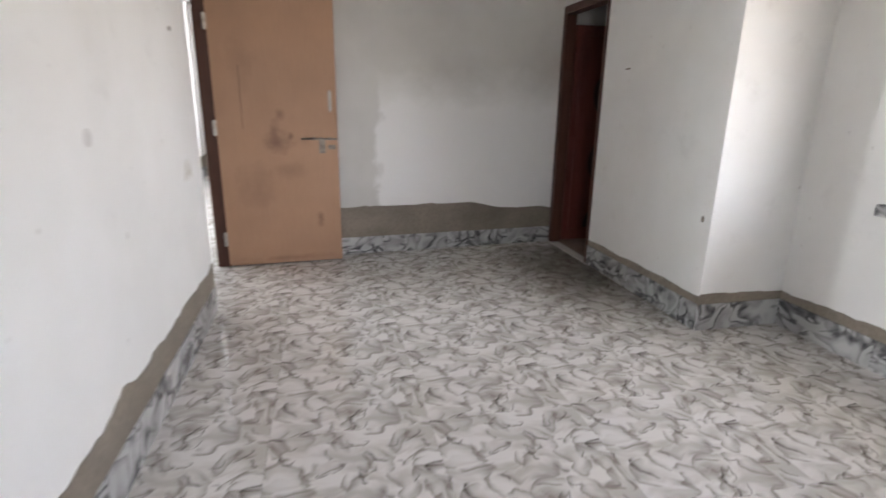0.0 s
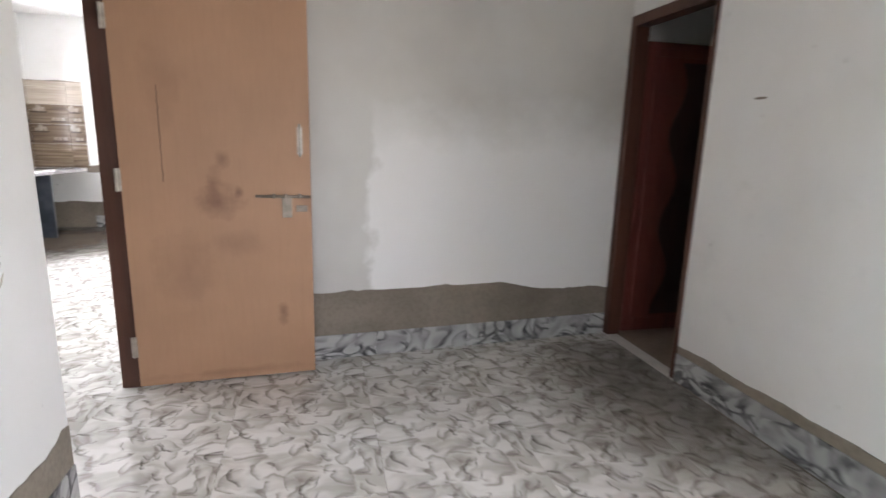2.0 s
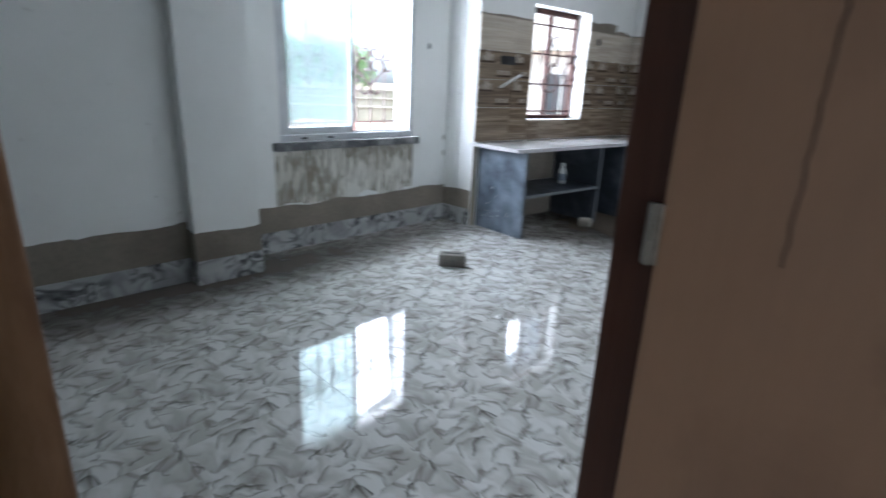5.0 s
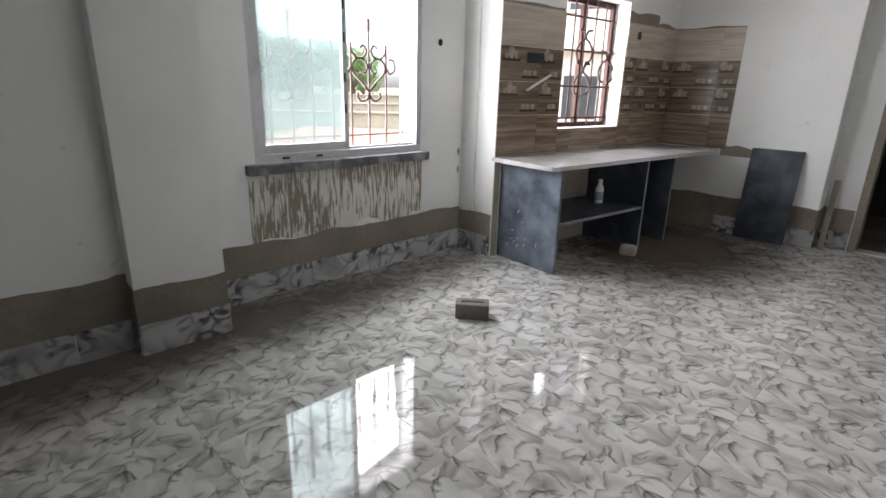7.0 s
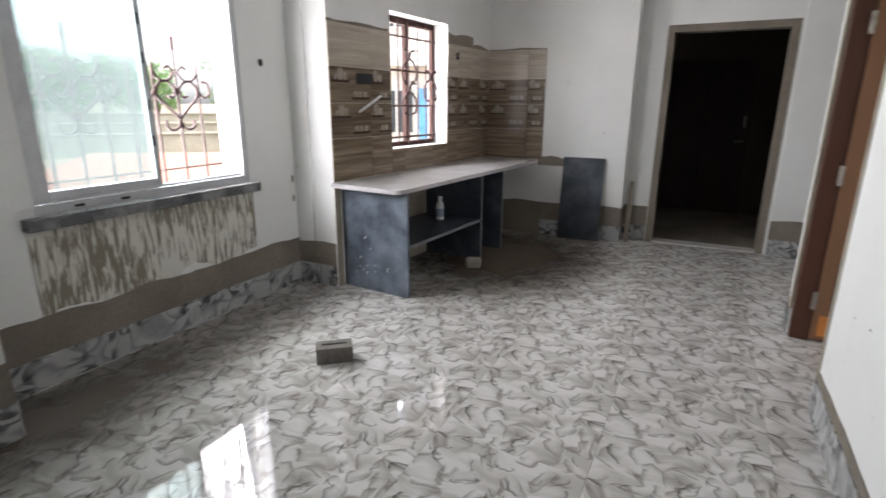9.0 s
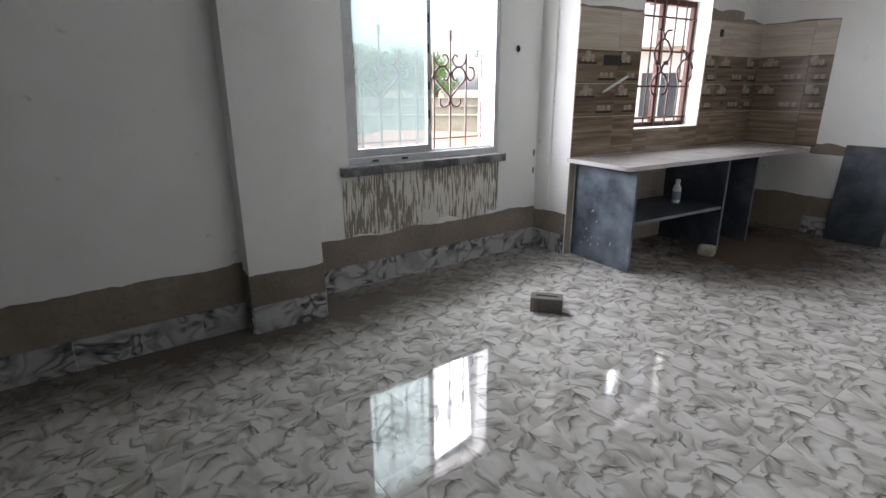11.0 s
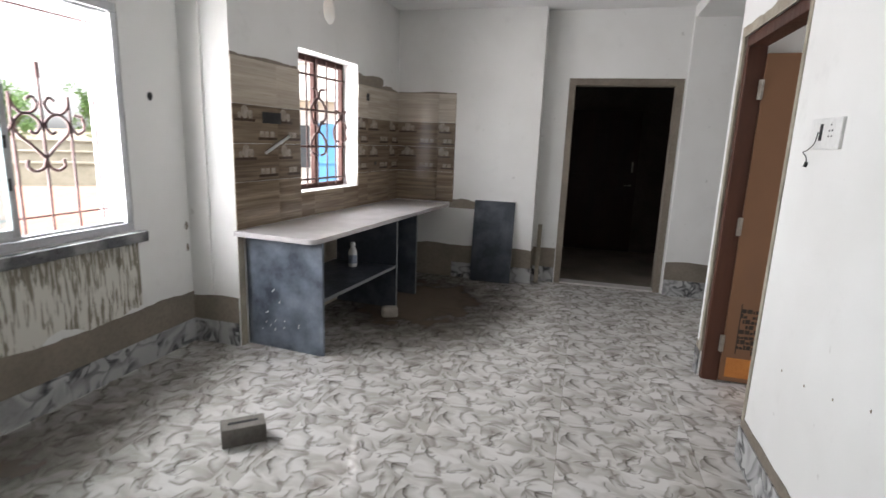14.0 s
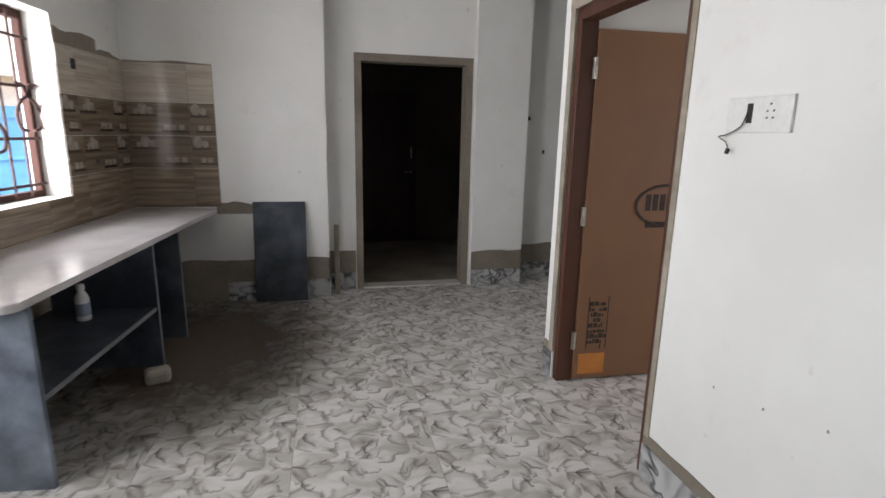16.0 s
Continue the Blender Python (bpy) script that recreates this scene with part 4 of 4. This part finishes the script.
for i in range(10):
    bm = bmesh.new()
    add_tube(bm, [(0.075 + i * 0.15, 0, 0.852), (0.075 + i * 0.15, 0, 2.118)], 0.0065, 6)
    part("bar", bm, IRON, bg)


# ---- kitchen ----
counter = thing("kitchen_counter", KITCHEN, "built-in counter base of dusty dark granite slabs", "counter")
part("end_panel", boxed(0.075, 0.10, -0.615, -0.006, 0, 0.786, 0.002), GRANITE_SCUFFED_LIT, counter, "scuffed blue-black granite end panel in a lit, paler tone")
part("divider", boxed(1.23, 1.25, -0.60, -0.006, 0, 0.786, 0.002), GRANITE, counter)
part("divider", boxed(1.70, 1.72, -0.58, -0.006, 0, 0.786, 0.002), GRANITE, counter)
part("shelf", boxed(0.101, 1.229, -0.59, -0.006, 0.365, 0.388, 0.002), GRANITE, counter, "dusty granite shelf")
part("back_wall", boxed(0.101, 1.229, -0.006, 0.001, 0.0, 0.365), CEMENT, counter, "unpainted cement back")
part("back_wall", boxed(0.101, 1.229, -0.006, 0.001, 0.389, 0.786), CEMENT, counter, "unpainted cement back")
for x0, x1, y0, z0, z1 in ((0.101, 1.229, -0.5925, 0.364, 0.389), (1.229, 1.251, -0.6025, 0.0, 0.786), (1.699, 1.721, -0.5825, 0.0, 0.786)):
    part("cut_edge", boxed(x0, x1, y0, y0 + 0.0022, z0, z1), EDGE_GREY, counter, "paler sawn edge")
for k in range(16):
    bm = bmesh.new()
    y, z = -0.12 - 0.42 * abs(noise.noise((k * 1.3, 1, 5))) * 1.6, 0.12 + 0.5 * abs(noise.noise((k * 2.1, 4, 2)))
    y = max(y, -0.58)
    add_tube(bm, [(0.0745, y, z), (0.0745, y - 0.008, z + 0.012 + 0.02 * abs(noise.noise((k, 0, 7))))], 0.0028, 6)
    part("paint_fleck", bm, PLASTIC_W, counter, "fleck of white paint")
top = bmesh.new()
out = [(-0.03, 0.0), (2.44, 0.0), (2.44, -0.63)] + [(0.03 - 0.06 * math.sin(a), -0.57 - 0.06 * math.cos(a)) for a in (math.pi / 2 * k / 6 for k in range(7))]
lo_v = [top.verts.new((x, y, 0.788)) for x, y in out]
hi_v = [top.verts.new((x, y, 0.82)) for x, y in out]
top.faces.new(lo_v), top.faces.new(hi_v)
for i in range(len(out)):
    j = (i + 1) % len(out)
    top.faces.new((lo_v[i], lo_v[j], hi_v[j], hi_v[i]))
bmesh.ops.bevel(top, geom=[e for e in top.edges if abs(e.verts[0].co.z - e.verts[1].co.z) < 1e-6 and e.verts[0].co.z > 0.8], offset=0.004, segments=2, affect="EDGES")
single("worktop", top, GRANITE_TOP_SHEEN, "dusty polished granite worktop with rounded corner, window sheen painted pale", "worktop", KITCHEN)

bottle = thing("bottle", pose(-3.60, 8.95, 0.389), "white plastic bottle with a blue label on the shelf", "bottle")
bm = bmesh.new()
add_lathe(bm, [(0.030, 0), (0.036, 0.006), (0.036, 0.12), (0.032, 0.14), (0.018, 0.165), (0.016, 0.175)])
part("body", bm, PLASTIC_W, bottle, smooth=True)
bm = bmesh.new()
add_lathe(bm, [(0.0365, 0.03), (0.037, 0.032), (0.037, 0.10), (0.0365, 0.102)])
part("label", bm, surface("blue_grey_label", (0.22, 0.27, 0.36), (0.30, 0.32, 0.36), 0.5, 20, 60), bottle, "blue-grey paper label", True)
bm = bmesh.new()
add_lathe(bm, [(0.020, 0.176), (0.021, 0.18), (0.020, 0.205), (0.016, 0.208)])
part("cap", bm, PLASTIC_W, bottle, "white screw cap", True)


def worn_brick(name, m, l, w, h, label, seed, slot=False, round_off=0.006, material=AAC):
    bm = boxed(-l / 2, l / 2, -w / 2, w / 2, 0, h, round_off)
    for v in bm.verts:
        n = noise.noise_vector((v.co * 25 + Vector((seed, 0, 0))))
        v.co += Vector((n.x, n.y, n.z if v.co.z > 0.02 else 0)) * 0.003
    ob = single(name, bm, material, label, "brick", m)
    if slot:
        part("frog", boxed(-l * 0.34, l * 0.34, -w * 0.08, w * 0.08, h - 0.004, h + 0.0035, 0.002), BLACK, ob, "shallow darker groove")
    return ob


worn_brick("brick", pose(-3.25, 6.965, 0, 0, 0, 40), 0.20, 0.11, 0.095, "grey fly-ash brick lying on the marble floor", 1, True)
worn_brick("brick_piece", pose(-3.24, 8.90, 0, 0, 0, 20), 0.14, 0.10, 0.09, "broken piece of pale grey brick by the counter", 7, False, 0.026, PALE_BRICK)

lean = math.degrees(math.atan2(0.10, 0.84))
slab = single("granite_slab", boxed(-0.215, 0.215, -0.022, 0.0, 0, 0.86, 0.003), GRANITE, "loose dark granite slab leaning on the wall", "stone slab", pose(-2.65, 10.325, 0.005, -lean + 0.3, 0, 0))
single("plaster_batten", boxed(-0.022, 0.022, -0.02, 0.0, 0, 0.63, 0.004), CEMENT_LIGHT, "short dusty wooden batten leaning in the corner", "batten", pose(-2.175, 10.50, 0.002, -7.5, 0, 0))


# wall tiles behind the counter
def motif(tile, w, h, full):
    """Printed shelves with cups, a hair proud of the glaze."""
    cups, shelves = bmesh.new(), bmesh.new()
    n = 2
    for i in range(n):
        cx = w * (i + 0.5) / n
        if i == 0:
            for dx, r in ((0.0, 0.045), (0.055, 0.030), (-0.05, 0.022)):
                pts = [(cx + dx + r * 0.8 * math.cos(a), 0.165 + r * 0.9 + r * math.sin(a)) for a in (2 * math.pi * k / 10 for k in range(10))]
                if all(0.005 < p[0] < w - 0.005 and p[1] < h - 0.004 for p in pts):
                    add_slab(cups, pts, 0.001, Matrix.Translation((0, -0.0085, 0)))
            add_box(shelves, max(0.006, cx - 0.10), min(w - 0.006, cx + 0.10), -0.0083, -0.0075, 0.145, 0.163)
        else:
            for dx in (-0.06, -0.01, 0.05):
                x0, x1 = cx + dx - 0.02, cx + dx + 0.02
                if x0 > 0.005 and x1 < w - 0.005:
                    add_box(cups, x0, x1, -0.0085, -0.0075, 0.045, 0.085)
            add_box(shelves, max(0.006, cx - 0.10), min(w - 0.006, cx + 0.10), -0.0083, -0.0075, 0.025, 0.043)
    if len(cups.verts):
        part("printed_cups", cups, CUP, tile, "printed cream cups and plates")
    part("printed_shelves", shelves, SHELF_INK, tile, "printed dark shelf lines")


def tile_field(name, m, length, holes, label):
    base = new(name)
    base.matrix_world = m
    tagged(base, label, "wall tiles", kind="structure")
    rows = [(0.822, 1.14, TILE_LOW), (1.14, 1.395, TILE_MID), (1.395, 1.65, TILE_MID), (1.65, 1.945, TILE_TOP)]
    cols = [min(0.45 * i, length) for i in range(int(length / 0.45) + 2)]
    for c0, c1 in zip(cols, cols[1:]):
        if c1 - c0 < 0.02:
            continue
        for z0, z1, mt in rows:
            pieces = [(c0, c1, z0, z1)]
            for a0, a1, b0, b1 in holes:
                cut = []
                for x0, x1, y0, y1 in pieces:
                    if x1 <= a0 or x0 >= a1 or y1 <= b0 or y0 >= b1:
                        cut.append((x0, x1, y0, y1))
                        continue
                    if x0 < a0:
                        cut.append((x0, a0, y0, y1))
                    if x1 > a1:
                        cut.append((a1, x1, y0, y1))
                    if y0 < b0:
                        cut.append((max(x0, a0), min(x1, a1), y0, b0))
                    if y1 > b1:
                        cut.append((max(x0, a0), min(x1, a1), b1, y1))
                pieces = cut
            for x0, x1, y0, y1 in pieces:
                if x1 - x0 < 0.015 or y1 - y0 < 0.015:
                    continue
                t = part("wall_tile", boxed(0.001, x1 - x0 - 0.001, -0.0075, 0.002, 0.001, y1 - y0 - 0.001), mt, base)
                t.location = (x0, 0, y0)
                if mt is TILE_MID and x1 - x0 > 0.12 and y1 - y0 > 0.2:
                    motif(t, x1 - x0, y1 - y0, True)
    return base


long_tiles = tile_field("backsplash_long", KITCHEN, KLEN - 0.012, [(0.72, 1.61, 1.02, 2.11)], "brown striped kitchen tiles with printed cups and shelves")
for z0, z1 in ((1.024, 1.24), (1.242, 1.54), (1.542, 1.84)):
    part("wall_tile", boxed(1.6025, 1.6115, 0.001, 0.118, z0, z1), REVEAL_TILE, long_tiles, "pale striped tile on the window reveal")
tile_field("backsplash_end", along((-3.752, 10.42), (-3.11, 10.42)), 0.64, [], "brown striped kitchen tiles with printed cups and shelves")

conduit = single("switch_recess", boxed(0.285, 0.485, -0.010, -0.0078, 1.535, 1.612), BLACK, "empty dark switch box recess in the tiles", "switch box", KITCHEN)
single("socket_hole", boxed(1.765, 1.82, -0.010, -0.0078, 1.81, 1.875), BLACK, "small empty square socket hole", "socket hole", KITCHEN)
single("drain_hole", boxed(1.93, 1.97, -0.010, -0.0078, 1.205, 1.235), BLACK, "tiny dark hole in the tiles", "hole", KITCHEN)
bm = bmesh.new()
add_tube(bm, [(0.30, -0.017, 1.33), (0.56, -0.02, 1.45)], 0.010, 10)
single("pipe_stub", bm, PLASTIC_W, "white plastic pipe stub across the tiles", "pipe", KITCHEN, smooth=True)

# ---- fittings on the walls ----
SW = along((-0.93, 7.35), (-0.93, 7.095))
board = thing("switchboard", SW, "white switchboard with a socket and a loose wire", "switchboard")
part("plate", boxed(0, 0.252, -0.012, 0.001, 1.475, 1.585, 0.003), PLASTIC_W, board)
part("open_slot", boxed(0.085, 0.108, -0.0135, -0.0115, 1.505, 1.565), BLACK, board, "empty switch slot")
for x, z in ((0.175, 1.56), (0.165, 1.54), (0.188, 1.54), (0.165, 1.52), (0.188, 1.52)):
    bm = bmesh.new()
    add_tube(bm, [(x, -0.011, z), (x, -0.0135, z)], 0.0035, 10)
    part("socket_pin_hole", bm, BLACK, board)
bm = bmesh.new()
add_tube(bm, [(p[0], -0.02, p[1]) for p in smooth_line([(0.095, 1.535, 0), (0.075, 1.495, 0), (0.02, 1.47, 0), (-0.015, 1.462, 0), (0.02, 1.445, 0), (0.035, 1.42, 0)])], 0.002, 6)
part("wire", bm, BLACK, board, "loose black wire")
bm = bmesh.new()
add_tube(bm, [(0.035, -0.02, 1.425), (0.03, -0.022, 1.408)], 0.007, 8)
part("wire_end", bm, BLACK, board)
for x, z, w in ((-0.23, 1.62, 0.05), (-0.06, 1.30, 0.045)):
    bx = thing("switch_box", along((-0.1, 10.75), (1, 10.75)) @ pose(x, 0, 0), "small unfinished switch box on the passage wall", "switch box")
    part("plate", boxed(0, w + 0.03, -0.008, 0.001, z - 0.04, z + 0.04, 0.002), PLASTIC_W, bx)
    part("opening", boxed(0.02, w, -0.0095, -0.0075, z - 0.02, z + 0.015), BLACK, bx)


def wall_mark(name, m, x, z, rx, rz, label, seed, material=BLACK):
    bm = bmesh.new()
    add_slab(bm, [(x + rx * (1 + 0.3 * noise.noise((k, seed, 0))) * math.cos(a), z + rz * math.sin(a)) for k, a in enumerate(2 * math.pi * k / 12 for k in range(12))], 0.004, Matrix.Translation((0, -0.0025, 0)))
    single(name, bm, material, label, "wall mark", m)


WWALL = along((-4.356, 5.79), (-4.356, 7.95))
wall_mark("conduit_hole", WWALL, 1.90, 1.66, 0.020, 0.026, "dark conduit hole in the white wall", 1)
wall_mark("conduit_hole", WWALL, 2.13, 0.83, 0.012, 0.03, "chipped dark hole at the wall corner", 2, CEMENT)
wall_mark("conduit_hole", WWALL, 2.13, 0.68, 0.010, 0.03, "chipped dark hole at the wall corner", 3, CEMENT)
EWALL = along((1.92, 5.62), (1.92, 3.33))
wall_mark("nail_hole", EWALL, 1.26, 1.55, 0.035, 0.006, "small dark chip in the plaster", 4, CEMENT)
wall_mark("conduit_hole", EWALL, 2.22, 0.67, 0.012, 0.02, "chipped hole at the wall corner", 5, CEMENT)
LWALL = along((-0.93, -0.6), (-0.93, 4.19))
rnd_mud = random.Random(12)
MUD = surface("dried_mud_wash", (0.54, 0.50, 0.41), (0.40, 0.36, 0.28), 0.9, 30, 120)
for k in range(26):
    fan = k % 2
    u = (k // 2) / 12
    x0, z0 = (4.445 if fan else 4.515) + 0.085 * (u - 0.5), 0.985 + rnd_mud.uniform(-0.055, 0.015) + (0.03 * (u - 0.5) if fan else -0.01)
    ln, lean_, w = rnd_mud.uniform(0.018, 0.05), rnd_mud.uniform(0.6, 0.95), rnd_mud.uniform(0.0010, 0.0026)
    line = [(x0 - lean_ * ln * t + 0.005 * math.sin(2.6 * t + k), z0 - ln * t, w * (0.35 + 1.3 * t if t < 0.9 else 0.8)) for t in (0, 0.2, 0.4, 0.6, 0.8, 1.0)]
    bm = bmesh.new()
    add_slab(bm, [(x - h, z) for x, z, h in line] + [(x + h, z) for x, z, h in line[::-1]], 0.003, Matrix.Translation((0, -0.0012, 0)))
    single("mud_smear", bm, MUD, "dried muddy finger smear on the wall", "wall mark", LWALL, "muddy smears")
STAIN_PALE = surface("grey_damp_stain", (0.66, 0.65, 0.63), (0.56, 0.55, 0.53), 0.9, 12, 60)
for x, z, rx, rz in ((3.2, 1.62, 0.05, 0.045), (3.3, 1.18, 0.035, 0.03)):
    wall_mark("wall_stain", LWALL, x, z, rx, rz, "faint grey stain on the white paint", x, STAIN_PALE)
wall_mark("plaster_chip", LWALL, 4.43, 1.63, 0.02, 0.012, "dark chipped spot in the plaster", 8, CEMENT)
PWALL = along((-0.93, 7.6), (-0.93, 5.2))
for k in range(9):
    wall_mark("paint_spot", PWALL, 0.35 + 0.21 * k * (1 + 0.2 * noise.noise((k, 2, 0))), 0.6 + 0.9 * abs(noise.noise((k * 1.7, 6, 0))), 0.003, 0.005, "tiny grey spot on the white paint", k + 10, CEMENT_LIGHT)


# ---- outside ----
def tree(x, y, h, seed):
    rnd = random.Random(seed)
    t = thing("tree", pose(x, y, -0.5), "broad leafy green tree beyond the yard", "tree", "trees beyond the yard")
    bm = bmesh.new()
    add_tube(bm, [(0, 0, 0), (0.1, 0, h * 0.25), (0.0, 0.1, h * 0.5)], 0.16, 8)
    for k in range(6):
        a = k * 1.05 + seed
        add_tube(bm, [(0, 0.05, h * 0.35), (math.cos(a) * h * 0.15, math.sin(a) * h * 0.15, h * 0.55), (math.cos(a) * h * 0.28, math.sin(a) * h * 0.28, h * 0.72)], 0.06, 6)
    part("trunk", bm, BARK, t)
    verts, faces = [], []
    clumps = [(rnd.uniform(-0.34, 0.34) * h, rnd.uniform(-0.34, 0.34) * h, h * rnd.uniform(0.4, 0.98), h * rnd.uniform(0.08, 0.16)) for _ in range(26)]
    for cx, cy, cz, cr in clumps:
        for _ in range(110):
            d = Vector((rnd.gauss(0, 1), rnd.gauss(0, 1), rnd.gauss(0, 0.8))).normalized() * cr * rnd.uniform(0.5, 1.1)
            u = Vector((rnd.gauss(0, 1), rnd.gauss(0, 1), rnd.gauss(0, 1))).normalized()
            w = u.orthogonal().normalized()
            s = rnd.uniform(0.06, 0.13)
            c = Vector((cx, cy, cz)) + d
            n = len(verts)
            verts += [c - u * s, c + w * s * 0.5, c + u * s, c - w * s * 0.5]
            faces.append((n, n + 1, n + 2, n + 3))
    me = bpy.data.meshes.new("crown")
    me.from_pydata([tuple(v) for v in verts], [], faces)
    me.materials.append(LEAF)
    ob = new("crown", me)
    ob.parent = t
    return t


grown = [tree(-35, 14, 4.3, 3), tree(-37, 17.5, 4.6, 4), tree(-34.5, 20.8, 4.1, 5), tree(-38, 24, 4.7, 6)]
for i in range(12):
    copy_thing(grown[i % 4], pose(-35 - 2.5 * (i % 3) + 0.4 * i, 26.6 + 2.5 * i - (30 if i > 8 else 0), -0.5, 0, 0, 77 * i))
for k, (d, h) in enumerate(((14.0, 0.75), (17.0, 1.0), (20.0, 1.35))):
    fw = thing("yard_wall", pose(-4.4 - d, 9.0 + d * 0.75, -0.5, 0, 0, 52), "low weathered yard wall", "wall", "yard walls")
    part("wall_body", boxed(-16, 7.5, -0.12, 0.12, 0, h), FIELD_WALL, fw)
    part("coping", boxed(-16.05, 7.55, -0.17, 0.17, h, h + 0.08, 0.02), FIELD_WALL, fw)
roof = thing("shed", pose(-10.2, 11.4, -0.5, 0, 0, 35), "low shed with a faded red sheet roof", "shed")
part("shed_wall", boxed(-2.0, 2.2, -2.2, 1.6, 0, 0.55), FIELD_WALL, roof)
bm = boxed(-2.6, 2.8, -2.8, 2.2, 0, 0.05, 0.01)
bmesh.ops.transform(bm, matrix=pose(0, 0, 0.62, 4, 0, 0), verts=bm.verts)
part("sheet_roof", bm, RED_ROOF, roof)

house = thing("house", pose(-6.2, 20.5, -0.5, 0, 0, 24), "cream rendered neighbouring house with dark windows", "house")
part("wall", boxed(-6, 4.5, 0, 7, 0, 6.6), HOUSE, house)
for z in (2.95, 6.2):
    part("band", boxed(-6.15, 4.65, -0.45, -0.002, z, z + 0.22, 0.02), HOUSE_TRIM, house)
part("roof", boxed(-6.3, 4.8, -0.5, 7.3, 6.605, 6.8, 0.02), HOUSE_TRIM, house)
for x in (-4.8, -2.6, -0.3, 2.4):
    for z in (1.0, 4.0):
        wn_ob = part("window", boxed(x, x + 1.1, -0.07, 0.02, z, z + 1.35, 0.01), HOUSE_TRIM, house)
        for k in range(2):
            part("pane", boxed(x + 0.06 + k * 0.52, x + 0.52 + k * 0.52, -0.085, -0.06, z + 0.07, z + 1.28), DARK_PANE, wn_ob)
gate = thing("gate", pose(-6.2, 20.5, -0.5, 0, 0, 24) @ pose(-3.55, -0.16, 0), "bright blue sheet metal gate leaf", "gate")
part("sheet", boxed(0, 0.95, 0, 0.03, 0.05, 2.35, 0.004), BLUE, gate)
for z in (0.3, 1.2, 2.1):
    part("rail", boxed(0.0, 0.95, -0.03, -0.001, z, z + 0.05, 0.004), BLUE, gate)
for x in (-0.06, 1.0):
    part("post", boxed(x - 0.04, x + 0.02, -0.03, 0.05, 0, 2.5, 0.004), HOUSE_TRIM, gate)

# ---- floor tiles ----
TILE_W, X0, Y0 = 0.65, -1.78 - 0.65 * 4, 6.64 - 0.65 * 12
FULL = mesh_of("floor_tile", boxed(0.0006, TILE_W - 0.0006, 0.0006, TILE_W - 0.0006, -0.0118, 0.0, 0.0006), FLOOR_TILE)
CUT = {}
for ix in range(13):
    for iy in range(20):
        x0, y0 = X0 + ix * TILE_W, Y0 + iy * TILE_W
        a0, a1 = max(x0, -4.36), min(x0 + TILE_W, 2.5)
        b0, b1 = max(y0, -0.6), min(y0 + TILE_W, 10.75)
        if x0 < 1.9 < x0 + TILE_W and y0 + TILE_W > 3.45 and y0 < 5.5:
            a1 = min(a1, 1.9)
        if a1 - a0 < 0.02 or b1 - b0 < 0.02:
            continue
        if x0 + 0.325 > 1.9 and 3.4 < y0 + 0.325 < 5.5:
            continue
        if a1 < -1.05 and b1 < 1.5:
            continue
        if a1 - a0 > TILE_W - 1e-4 and b1 - b0 > TILE_W - 1e-4:
            me = FULL
        else:
            key = (round(a1 - a0, 3), round(b1 - b0, 3))
            if key not in CUT:
                CUT[key] = mesh_of("floor_tile", boxed(0.0006, key[0] - 0.0006, 0.0006, key[1] - 0.0006, -0.0118, 0.0, 0.0006), FLOOR_TILE)
            me = CUT[key]
        ob = new("floor_tile", me)
        ob.parent, ob.location = floor, (a0, b0, 0)
